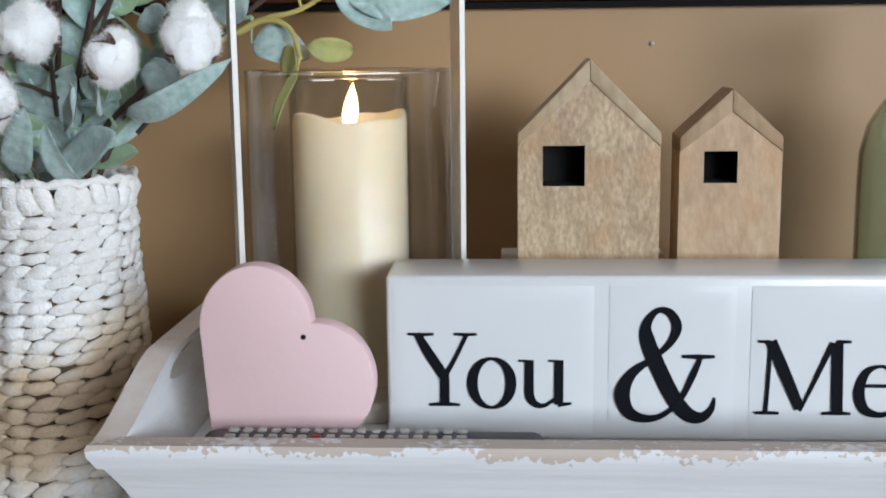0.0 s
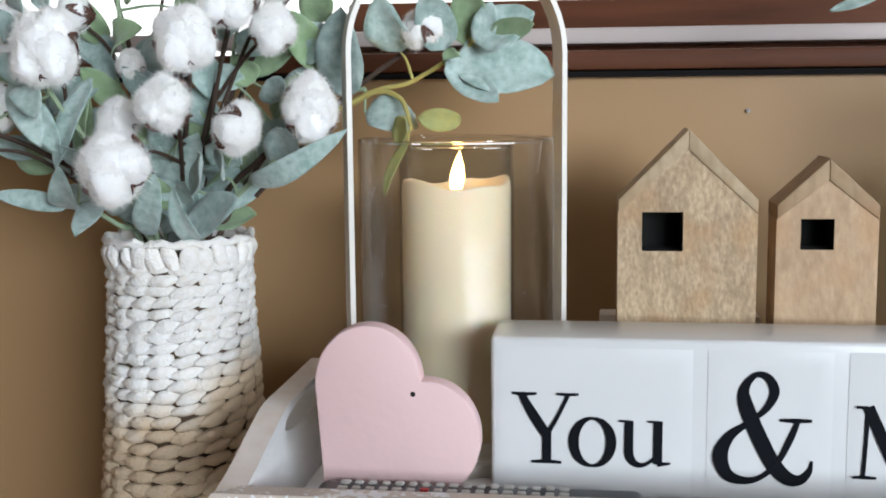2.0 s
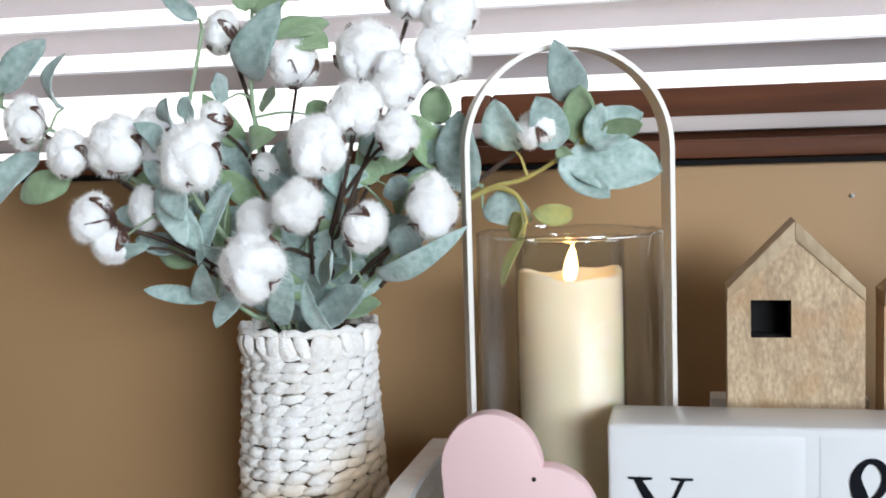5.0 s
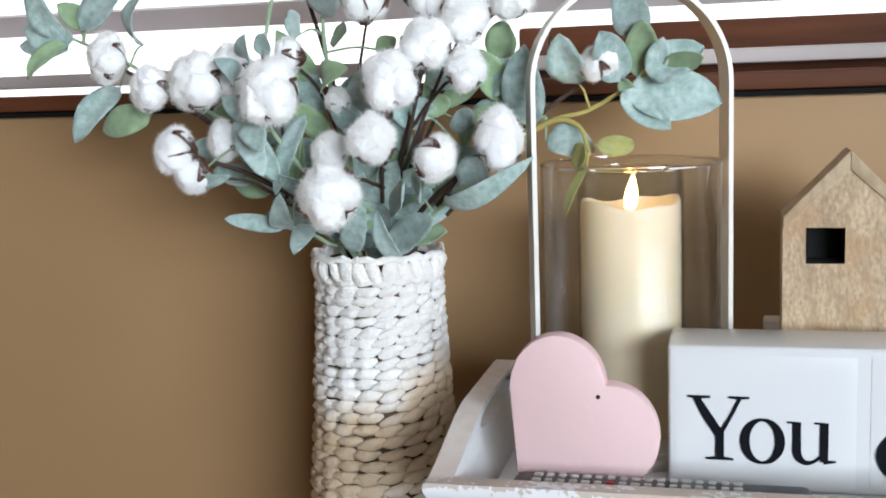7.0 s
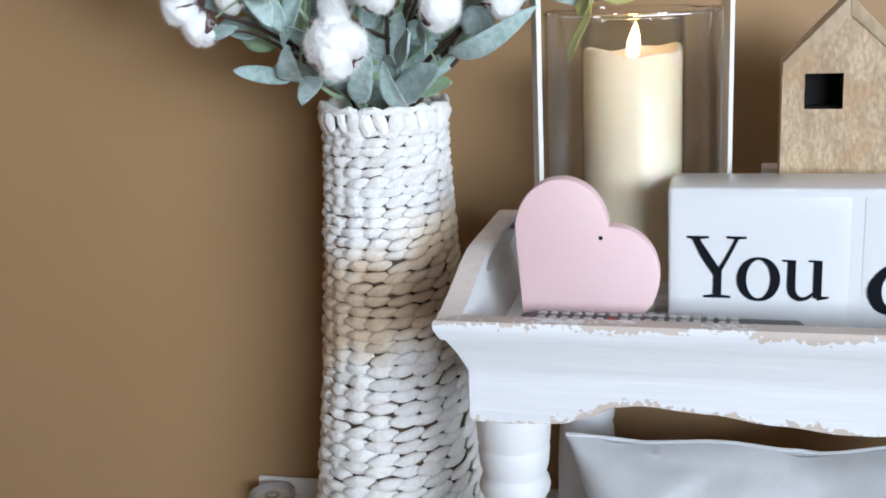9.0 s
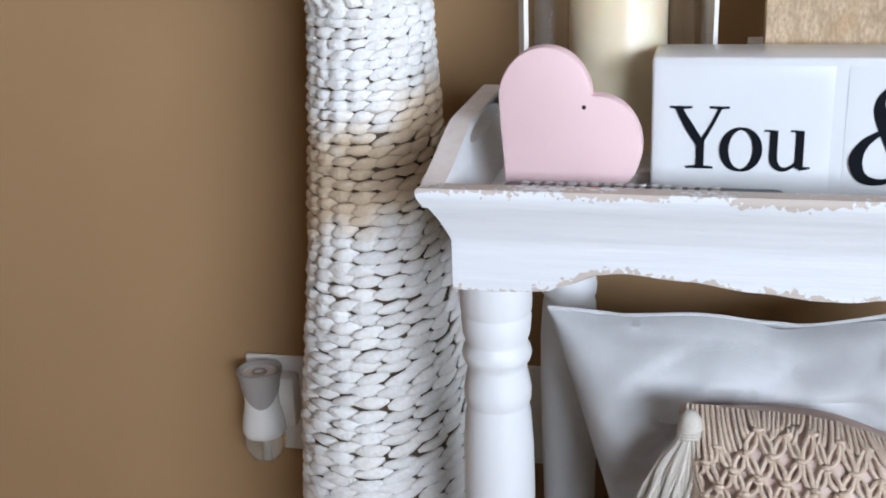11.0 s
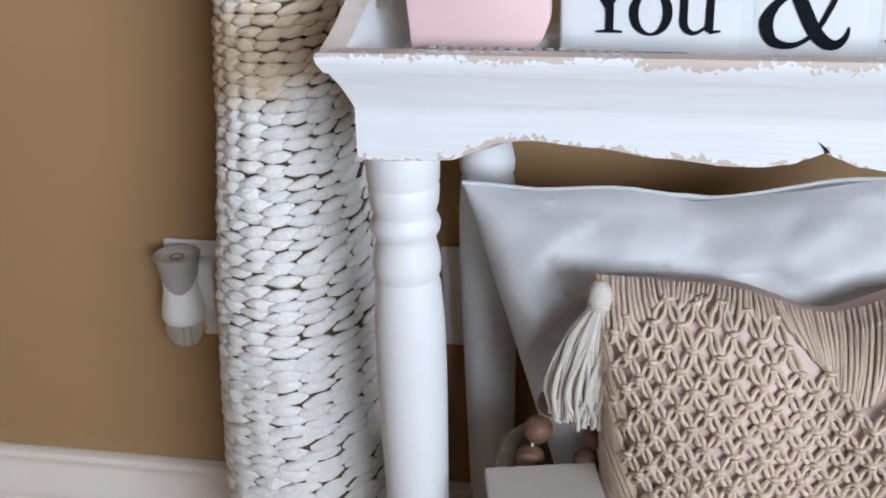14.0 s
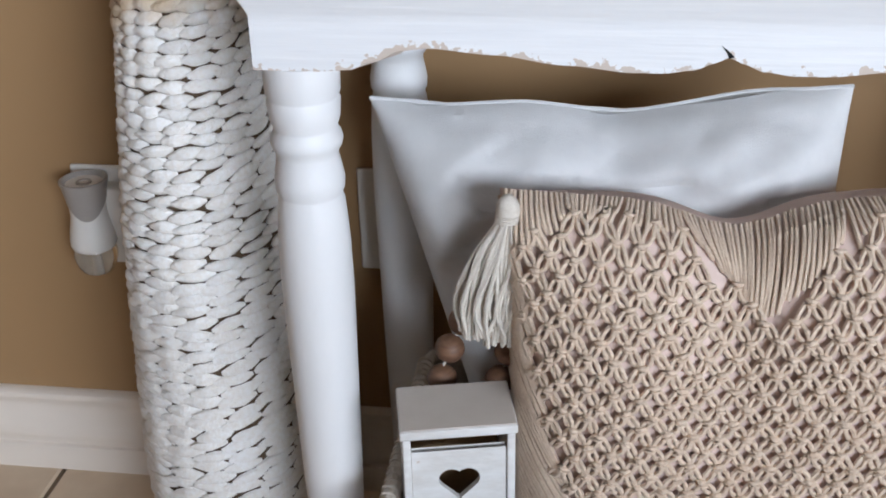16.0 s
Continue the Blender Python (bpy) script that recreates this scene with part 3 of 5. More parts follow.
# ---- the sign ----
def stroke(bm, pts, y, thick=0.0009, n=8):
    """A pen stroke through (x, z, width) triples as a raised ribbon."""
    s = spline(pts, n)
    l, r, ys = [], [], []
    for i, p in enumerate(s):
        a, b = s[max(i - 1, 0)], s[min(i + 1, len(s) - 1)]
        d = Vector((b.x - a.x, b.y - a.y))
        d = d.normalized() if d.length > 1e-9 else Vector((1, 0))
        w = max(p.z, 0.0004) / 2
        lift = y - 0.0004 * i / len(s)
        ys.append(lift)
        l.append((p.x - d.y * w, p.y + d.x * w))
        r.append((p.x + d.y * w, p.y - d.x * w))
    lv = [[bm.verts.new((x, yy - back, z)) for (x, z), yy in zip(l, ys)] for back in (thick, 0.0)]
    rv = [[bm.verts.new((x, yy - back, z)) for (x, z), yy in zip(r, ys)] for back in (thick, 0.0)]
    for i in range(len(s) - 1):
        bm.faces.new((lv[0][i], lv[0][i + 1], rv[0][i + 1], rv[0][i]))
        bm.faces.new((lv[0][i], lv[1][i], lv[1][i + 1], lv[0][i + 1]))
        bm.faces.new((rv[0][i], rv[0][i + 1], rv[1][i + 1], rv[1][i]))
    for k in (0, -1):
        bm.faces.new((lv[0][k], rv[0][k], rv[1][k], lv[1][k]))


# strokes of each letter in units of the capital height: x, z, width
GLYPHS = {
    "Y": (1.0, [[(0.13, 0.985, 0.09), (0.30, 0.70, 0.125), (0.505, 0.40, 0.125)], [(0.82, 0.985, 0.05), (0.67, 0.68, 0.05), (0.52, 0.42, 0.06)], [(0.508, 0.44, 0.115), (0.508, 0.2, 0.115), (0.508, 0.02, 0.115)],
                [(0.00, 0.985, 0.03), (0.17, 0.975, 0.045), (0.36, 0.985, 0.03)], [(0.64, 0.985, 0.03), (0.80, 0.978, 0.04), (0.96, 0.985, 0.03)], [(0.29, 0.015, 0.03), (0.508, 0.025, 0.05), (0.72, 0.015, 0.03)]]),
    "o": (0.62, [[(0.31 - 0.25 * math.sin(0.1309 * k), 0.325 + 0.335 * math.cos(0.1309 * k), 0.036 + 0.092 * abs(math.sin(0.1309 * k)) ** 1.4) for k in range(49)]]),
    "u": (0.70, [[(0.14, 0.64, 0.11), (0.14, 0.35, 0.11), (0.15, 0.14, 0.11), (0.24, 0.03, 0.075), (0.36, 0.03, 0.045), (0.50, 0.13, 0.035)], [(0.53, 0.64, 0.11), (0.53, 0.3, 0.11), (0.53, 0.04, 0.11)],
                 [(0.0, 0.635, 0.025), (0.15, 0.63, 0.03)], [(0.39, 0.635, 0.025), (0.54, 0.63, 0.03)], [(0.52, 0.03, 0.05), (0.62, 0.045, 0.04), (0.70, 0.055, 0.02)]]),
    "&": (1.0, [[(0.995, 0.20, 0.02), (0.965, 0.095, 0.055), (0.87, 0.02, 0.09), (0.74, 0.04, 0.125), (0.60, 0.17, 0.14), (0.45, 0.42, 0.14), (0.315, 0.70, 0.13), (0.295, 0.86, 0.085), (0.40, 0.985, 0.05), (0.53, 0.965, 0.07), (0.60, 0.84, 0.085), (0.53, 0.69, 0.06), (0.37, 0.56, 0.045),
                 (0.16, 0.42, 0.085), (0.065, 0.24, 0.13), (0.13, 0.065, 0.11), (0.30, 0.005, 0.07), (0.48, 0.04, 0.045), (0.65, 0.18, 0.045), (0.77, 0.40, 0.055), (0.84, 0.555, 0.04)], [(0.66, 0.575, 0.025), (0.82, 0.572, 0.04), (0.985, 0.575, 0.025)]]),
    "M": (1.18, [[(0.165, 0.98, 0.05), (0.15, 0.5, 0.045), (0.13, 0.02, 0.045)], [(0.17, 0.985, 0.13), (0.34, 0.58, 0.14), (0.55, 0.08, 0.12)], [(0.555, 0.04, 0.03), (0.75, 0.52, 0.05), (0.93, 0.97, 0.06)], [(0.985, 0.97, 0.13), (1.0, 0.5, 0.13), (1.015, 0.02, 0.13)],
                 [(0.02, 0.985, 0.03), (0.16, 0.98, 0.04)], [(0.0, 0.015, 0.03), (0.13, 0.02, 0.04), (0.29, 0.015, 0.03)], [(0.83, 0.015, 0.03), (1.01, 0.02, 0.045), (1.18, 0.015, 0.03)], [(0.98, 0.985, 0.04), (1.15, 0.985, 0.03)]]),
    "e": (0.58, [[(0.07, 0.40, 0.04), (0.30, 0.40, 0.04), (0.52, 0.40, 0.04)], [(0.52, 0.40, 0.085), (0.49, 0.57, 0.085), (0.32, 0.665, 0.035), (0.14, 0.58, 0.085), (0.065, 0.32, 0.125), (0.13, 0.09, 0.115), (0.30, 0.01, 0.07), (0.44, 0.04, 0.05), (0.55, 0.16, 0.025)]]),
}


def letter(parent, ch, x, z, height, y, width):
    w0, strokes = GLYPHS[ch]
    k = width / w0
    bm = bmesh.new()
    for i, s in enumerate(strokes):
        stroke(bm, [(x + a * k, z + b * height, 1.1 * c * (k + height) / 2) for a, b, c in s], y - 0.00008 * i)
    bmesh.ops.recalc_face_normals(bm, faces=bm.faces)
    part("letter", bm, M_INK, parent, "black serif letter " + ch if ch != "&" else "large black ampersand", smooth=False)


def sign():
    y0, y1, top = 0.671, 0.730, 0.764
    s = root("word_sign", 0.109, 0.70, TRAY, "long white glazed block sign reading You & Me", "sign")
    x0, x1 = -0.0725, 0.2905
    part("block", box_bm(x0, x1, y0, y1, TRAY, top, 0.003, seg=3), M_SIGN, s)
    tiles = ((x0 + 0.0045, 0.0525), (0.0615, 0.1365), (0.1455, x1 - 0.0045))
    for a, b in tiles:
        bm = bmesh.new()
        # a pillow-edged tile: a flat field that falls away to its joints
        steps = ((0.0, 0.0), (0.0024, 0.0005), (0.0056, 0.0010), (0.0100, 0.0012))
        rings = []
        for d, h in steps:
            rings.append([bm.verts.new((x, y0 - 0.0003 - h, z)) for x, z in ((a + d, TRAY + 0.004 + d), (b - d, TRAY + 0.004 + d), (b - d, top - 0.006 - d), (a + d, top - 0.006 - d))])
        for p, q in zip(rings, rings[1:]):
            for i in range(4):
                bm.faces.new((p[i], p[(i + 1) % 4], q[(i + 1) % 4], q[i]))
        bm.faces.new(rings[-1])
        bm.faces.new(rings[0][::-1])
        bmesh.ops.recalc_face_normals(bm, faces=bm.faces)
        part("tile", bm, M_SIGN, s, "white tile with rounded edges")
    y = y0 - 0.00145
    letter(s, "Y", -0.0592, 0.6840, 0.0455, y, 0.0435)
    letter(s, "o", -0.0232, 0.6835, 0.0455, y, 0.0290)
    letter(s, "u", 0.0075, 0.6835, 0.0455, y, 0.0320)
    letter(s, "&", 0.0660, 0.6763, 0.0680, y, 0.0590)
    letter(s, "M", 0.1490, 0.6800, 0.0455, y, 0.0560)
    letter(s, "e", 0.2065, 0.6795, 0.0455, y, 0.0280)


sign()


# ---- the pink heart ----
def heart_outline(x, z, s, turn=0.0, n=20):
    pts = [(x, z), (x + s, z)]
    c = (x + s, z + s / 2)
    pts += [(c[0] + s / 2 * math.cos(a), c[1] + s / 2 * math.sin(a)) for a in [-math.pi / 2 + math.pi * i / n for i in range(1, n + 1)]]
    c = (x + s / 2, z + s)
    pts += [(c[0] + s / 2 * math.cos(a), c[1] + s / 2 * math.sin(a)) for a in [math.pi * i / n for i in range(1, n + 1)]]
    cs, sn = math.cos(turn), math.sin(turn)
    return [(x + (a - x) * cs - (b - z) * sn, z + (a - x) * sn + (b - z) * cs) for a, b in pts]


def heart():
    h = root("heart_ornament", -0.135, 0.645, TRAY, "pale pink painted wooden heart standing in the tray", "heart ornament")
    part("body", slab_bm([(-0.1742 + (a + 0.18) * 0.945, TRAY + (b - TRAY) * 1.045) for a, b in heart_outline(-0.18, TRAY, 0.0708, radians(4.5))], 0.643, 0.657, 0.0018), M_PINK, h)
    # a dark disc on the face takes the place of a hole's shade
    bm = lathe_bm([(0.0016, -0.0004), (0.0016, 0.0)], 0, 0, 12)
    bmesh.ops.transform(bm, matrix=Matrix.Translation((-0.1180, 0.6428, 0.7332)) @ Matrix.Rotation(radians(90), 4, "X"), verts=bm.verts)
    part("hole", bm, M_DARK, h, "small dark disc for the shade in a drilled hole")


heart()


# ---- the remote control ----
def remote():
    r = root("remote_control", -0.08, 0.617, TRAY, "black remote control with pale and red buttons", "remote control")
    part("body", box_bm(-0.176, 0.022, 0.597 + 0.006, 0.638, TRAY, 0.6800, 0.006, seg=3), M_REMOTE, r)
    rnd = random.Random(5)
    for i in range(17):
        for j in range(3):
            x, y = -0.158 + 0.0083 * i, 0.609 + 0.0105 * j
            w = 0.0026 if i % 4 else 0.0031
            mat = M_RED if (i == 6 and j == 1) else M_BUTTON
            part("button", box_bm(x - w, x + w, y - 0.0026, y + 0.0026, 0.6799, 0.6815 + rnd.random() * 0.0004, 0.0007, seg=1), mat, r, "red button" if mat is M_RED else "")


remote()


# ---- the lantern and its candle ----
LX, LY = -0.105, 0.77


def lantern():
    l = root("glass_lantern", LX, LY, TRAY, "glass hurricane lantern with an arched white metal handle", "lantern")
    part("base", lathe_bm([(0.074, TRAY), (0.0755, TRAY + 0.003), (0.0755, TRAY + 0.009), (0.073, TRAY + 0.012)], LX, LY, 48), M_METALW, l)
    z0, z1 = TRAY + 0.0125, 0.884
    cyl = part("glass_cylinder", lathe_bm([(0.0690, z0), (0.0690, z1 - 0.001), (0.0683, z1), (0.0676, z1 - 0.001), (0.0670, z0)], LX, LY, 64, close=True), M_GLASS, l)
    cyl.visible_shadow = False
    part("rim", tube_bm([(LX + 0.0682 * math.cos(2 * math.pi * i / 64), LY + 0.0682 * math.sin(2 * math.pi * i / 64), z1) for i in range(65)], 0.0011, 8), M_RIMGLASS, l, "polished rim of the glass")
    # handle: a flat band up one side, over, and down the other
    bm = bmesh.new()
    path = [(-0.0765, TRAY + 0.004), (-0.0765, 0.80)] + [(0.0765 * -math.cos(a), 0.944 + 0.0765 * math.sin(a)) for a in [math.pi * i / 28 for i in range(29)]] + [(0.0765, 0.80), (0.0765, TRAY + 0.004)]
    turn = Matrix.Translation((LX, LY, 0)) @ Matrix.Rotation(radians(20), 4, "Z")
    rings = []
    for i, (x, z) in enumerate(path):
        a, b = path[max(i - 1, 0)], path[min(i + 1, len(path) - 1)]
        d = Vector((b[0] - a[0], 0, b[1] - a[1])).normalized()
        nrm = Vector((-d.z, 0, d.x))
        rings.append([bm.verts.new(turn @ (Vector((x, 0, z)) + nrm * u + Vector((0, v, 0)))) for u, v in ((0.0018, -0.011), (0.0018, 0.011), (-0.0018, 0.011), (-0.0018, -0.011))])
    for p, q in zip(rings, rings[1:]):
        for i in range(4):
            bm.faces.new((p[i], p[(i + 1) % 4], q[(i + 1) % 4], q[i]))
    bm.faces.new(rings[0]), bm.faces.new(rings[-1][::-1])
    bmesh.ops.recalc_face_normals(bm, faces=bm.faces)
    part("handle", bm, M_METALW, l, "arched white metal band handle")


lantern()


def candle():
    c = root("pillar_candle", LX, LY, TRAY + 0.0125, "ivory flameless pillar candle glowing inside the lantern", "candle")
    z0, zt, r, n = TRAY + 0.0125, 0.8545, 0.0385, 48
    bm = bmesh.new()
    prof = [(r, z0), (r, z0 + 0.06), (r, z0 + 0.12), (r, zt - 0.004), (r - 0.0012, zt - 0.0005), (r - 0.004, zt), (r - 0.008, zt - 0.003), (r - 0.016, zt - 0.0075), (0.006, zt - 0.0095), (0.0001, zt - 0.0095)]
    rings = []
    for k, (rr, z) in enumerate(prof):
        ring = []
        for i in range(n):
            a = 2 * math.pi * i / n
            dz = (0.0026 * math.sin(2 * a + 0.7) + 0.0012 * math.sin(5 * a)) * (1 if 3 <= k <= 6 else 0.3 if k > 6 else 0)
            ring.append(bm.verts.new((LX + rr * math.cos(a), LY + rr * math.sin(a), z + dz)))
        rings.append(ring)
    for p, q in zip(rings, rings[1:]):
        for i in range(n):
            bm.faces.new((p[i], p[(i + 1) % n], q[(i + 1) % n], q[i]))
    bm.faces.new(rings[0][::-1])
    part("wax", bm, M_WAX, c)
    fl = lathe_bm([(0.0008, 0.8455), (0.0056, 0.850), (0.0066, 0.856), (0.0058, 0.862), (0.0038, 0.868), (0.0016, 0.873), (0.0002, 0.876)], LX, LY, 16)
    for v in fl.verts:
        v.co.y = LY + (v.co.y - LY) * 0.5
        v.co.x = LX + (v.co.x - LX) * 0.82
        v.co.x += 0.10 * (v.co.z - 0.85)
    part("flame", fl, M_FLAME, c, "small glowing imitation flame")
    s = part("glass_sleeve", lathe_bm([(0.0405, z0), (0.0405, 0.8785), (0.0400, 0.8793), (0.0395, 0.8785), (0.0395, z0)], LX, LY, 48, close=True), M_GLASS, c, "thin clear glass sleeve")
    s.visible_shadow = False
    part("rim", tube_bm([(LX + 0.0400 * math.cos(2 * math.pi * i / 48), LY + 0.0400 * math.sin(2 * math.pi * i / 48), 0.8793) for i in range(49)], 0.0008, 8), M_RIMGLASS, s)


candle()


# ---- the wooden houses ----
def house(name, x0, x1, y0, depth, eave, apex, win, body, roof, label, trim):
    h = root(name, (x0 + x1) / 2, y0 + depth / 2, TRAY, label, "house ornament", "wooden houses in the tray")
    xm = (x0 + x1) / 2
    wx0, wx1, wz0, wz1 = win
    z0, y1 = TRAY, y0 + depth
    ez = eave - trim * 0.9
    low = max(ez, wz1 + 0.0006)
    az = apex - trim * 1.35
    bm = bmesh.new()
    V = lambda x, y, z: bm.verts.new((x, y, z))
    xs, zs = (x0, wx0, wx1, x1), (z0, wz0, wz1, low)
    f = {(i, k): V(xs[i], y0, zs[k]) for i in range(4) for k in range(4)}
    for i in range(3):
        for k in range(3):
            if (i, k) != (1, 1):
                bm.faces.new((f[i, k], f[i + 1, k], f[i + 1, k + 1], f[i, k + 1]))
    tip = V(xm, y0, az)
    bm.faces.new((f[0, 3], f[1, 3], f[2, 3], f[3, 3], tip))
    b = [V(x0, y1, z0), V(x1, y1, z0), V(x1, y1, low), V(xm, y1, az), V(x0, y1, low)]
    bm.faces.new(b[::-1])
    bm.faces.new((f[0, 0], f[0, 1], f[0, 2], f[0, 3], b[4], b[0]))
    bm.faces.new((f[3, 3], f[3, 2], f[3, 1], f[3, 0], b[1], b[2]))
    bm.faces.new((f[0, 0], b[0], b[1], f[3, 0], f[2, 0], f[1, 0]))
    bm.faces.new((f[0, 3], tip, b[3], b[4])), bm.faces.new((tip, f[3, 3], b[2], b[3]))
    bmesh.ops.recalc_face_normals(bm, faces=bm.faces)
    part("body", bm, body, h, smooth=False)
    # the hollow behind the square opening, its walls coloured near-black for shade
    bm = box_bm(wx0, wx1, y0 + 0.0005, y0 + depth * 0.8, wz0, wz1)
    bm.faces.ensure_lookup_table()
    bmesh.ops.delete(bm, geom=[q for q in bm.faces if q.calc_center_median().y < y0 + 0.001], context="FACES")
    part("opening", bm, M_DARK, h, "square opening coloured dark for its shade", smooth=False)
    for s in (-1, 1):
        xe = x0 if s < 0 else x1
        o = [(xe, ez), (xe, eave), (xm, apex), (xm, az)]
        part("roof_board", slab_bm(o if s > 0 else o[::-1], y0 - 0.0012, y1 + 0.0005, 0.0006), roof, h, "mitred roof board")


house("wooden_house", 0.008, 0.1025, 0.765, 0.037, 0.842, 0.8905, (0.0245, 0.0525, 0.8065, 0.8335), M_HOUSE, M_HOUSEL, "weathered mango wood house ornament with a square window", 0.0105)
house("wooden_house", 0.1145, 0.1815, 0.762, 0.037, 0.839, 0.8705, (0.1305, 0.1525, 0.8085, 0.8295), M_HOUSE2, M_HOUSE2L, "small warm brown mango wood house ornament with a square window", 0.011)
tagged(part("wooden_block", box_bm(-0.0035, 0.112, 0.806, 0.83, TRAY, 0.7535, 0.0015), M_METALW), "low pale painted block behind the house", "block")


def bottle():
    x, y = 0.283, 0.78
    b = root("glass_bottle", x, y, TRAY, "green tinted clear glass bottle standing in the tray", "bottle")
    out = [(0.040, TRAY), (0.0455, TRAY + 0.006), (0.0460, 0.80), (0.0455, 0.825), (0.041, 0.845), (0.032, 0.860), (0.020, 0.872), (0.0155, 0.885), (0.0155, 0.92), (0.018, 0.922), (0.018, 0.93), (0.0155, 0.931)]
    part("glass", lathe_bm(out + [(r - 0.003, z) for r, z in out[:0:-1]] + [(0.03, TRAY + 0.006)], x, y, 40, close=True), M_BOTTLE, b)


bottle()


# ---- the tall woven vase ----
VX, VY = -0.312, 0.776
VASE = ((0.0, 0.088), (0.03, 0.094), (0.08, 0.097), (0.15, 0.097), (0.25, 0.094), (0.33, 0.090), (0.41, 0.0845), (0.50, 0.0755), (0.58, 0.067), (0.66, 0.061), (0.71, 0.0575), (0.76, 0.055), (0.80, 0.0535), (0.82, 0.0535))


def vase_r(z):
    for (a, ra), (b, rb) in zip(VASE, VASE[1:]):
        if z <= b:
            return ra + (rb - ra) * (z - a) / (b - a)
    return VASE[-1][1]


def strand_bm(bm=None, m=Matrix(), rings=7, n=7, seed=0.0):
    """A plump twist of straw along x, one unit long and one unit thick, with pinched ends; a seed makes it lumpy."""
    bm = bm or bmesh.new()
    rs = []
    for i in range(rings):
        t = i / (rings - 1)
        r = 0.5 * (0.06 + 0.94 * math.sin(math.pi * (0.04 + 0.92 * t)) ** 0.62)
        ring = []
        for k in range(n):
            a = 2 * math.pi * k / n
            g = 1 + (0.34 * noise.noise(Vector((t * 3.1 + seed * 7.7, math.cos(a) * 0.8, math.sin(a) * 0.8 + seed))) if seed else 0.0)
            ring.append(bm.verts.new(m @ Vector((t - 0.5, g * r * math.sin(a) - 0.10 * math.cos(math.pi * (2 * t - 1)) + 0.10, g * r * math.cos(a)))))
        rs.append(ring)
    for a, b in zip(rs, rs[1:]):
        for k in range(n):
            bm.faces.new((a[k], a[(k + 1) % n], b[(k + 1) % n], b[k]))
    bm.faces.new(rs[0][::-1]), bm.faces.new(rs[-1])
    return bm


def vase():
    v = root("floor_vase", VX, VY, 0, "tall woven straw floor vase with white wash over a bare band", "vase")
    # solid core whose dark colour puts shade into the gaps between strands
    part("core", lathe_bm([(vase_r(z) - 0.0047, z) for z in [0.002 + 0.0115 * i for i in range(70)]] + [(0.047, 0.808), (0.046, 0.6), (0.0001, 0.6)], VX, VY, 40), M_BACKING, v, "core coloured dark for the shade between the strands")
    meshes = []
    for k in range(5):
        bm = strand_bm(rings=9, n=8, seed=1.3 + k)
        me = bpy.data.meshes.new("strand")
        bm.to_mesh(me)
        bm.free()
        me.materials.append(M_STRAW)
        me.shade_smooth()
        meshes.append(me)
    rest = bmesh.new()
    rnd = random.Random(11)
    cols = 19
    count, z0 = 0, -0.006
    for row in range(90):
        pitch = 0.0122 - 0.0014 * min(1.0, z0 / 0.5) if z0 < 0.58 else 0.0108 - 0.0028 * min(1.0, (z0 - 0.58) / 0.18)
        z0 += pitch
        if z0 > 0.796:
            break
        for c in range(cols):
            z = z0 + rnd.uniform(-0.0011, 0.0011)
            a = 2 * math.pi * (c + (0.09 if row % 2 else -0.09) + 0.07 * math.sin(row * 0.37) + 0.3 * z0 + rnd.uniform(-0.07, 0.07)) / cols
            r = vase_r(z)
            length = 2 * math.pi * r / cols * rnd.uniform(1.10, 1.30)
            tilt = (10 if row % 2 else 5) + 5 * math.sin(a) + rnd.uniform(-5, 6)
            thick = pitch * 1.13 * rnd.uniform(0.88, 1.12)
            r += rnd.uniform(-0.0011, 0.0007)
            m = Matrix.Translation((VX + (r - 0.0030) * math.sin(a), VY - (r - 0.0030) * math.cos(a), z)) @ Matrix.Rotation(a + radians(6), 4, "Z") @ Matrix.Rotation(radians(-tilt), 4, "Y") @ Matrix.Diagonal((length, 0.0074, thick, 1))
            if math.cos(a) > 0.15 and z > 0.38 and count < 300:
                count += 1
                piece("strand", meshes[count % 5], m, v)
            else:
                strand_bm(rest, m, 9, 8, 1.3 + rnd.random() * 9)
    ob = part("woven_rest", rest, M_STRAW, v)
    tagged(ob, kind="stuff")
    # the bound rim: upright loops round a thin ring
    for i in range(27):
        a = 2 * math.pi * (i + rnd.uniform(-0.22, 0.22)) / 27
        m = Matrix.Translation((VX + 0.0525 * math.sin(a), VY - 0.0525 * math.cos(a), 0.8045 + rnd.uniform(-0.0015, 0.0015))) @ Matrix.Rotation(a, 4, "Z") @ Matrix.Rotation(radians(rnd.uniform(62, 112)), 4, "Y") @ Matrix.Diagonal((0.0225, 0.0078, rnd.uniform(0.0110, 0.0160), 1))
        piece("rim_loop", meshes[i % 5], m, v)
    ring = [(VX + (0.0525 + 0.0010 * math.sin(i * 1.7)) * math.sin(2 * math.pi * i / 48), VY - (0.0525 + 0.0010 * math.sin(i * 1.7)) * math.cos(2 * math.pi * i / 48), 0.8135 + 0.0014 * math.sin(i * 2.1)) for i in range(49)]
    part("rim", tube_bm(ring, [0.0030 + 0.0008 * math.sin(i * 2.9) for i in range(49)], 7), M_STRAW, v)


vase()


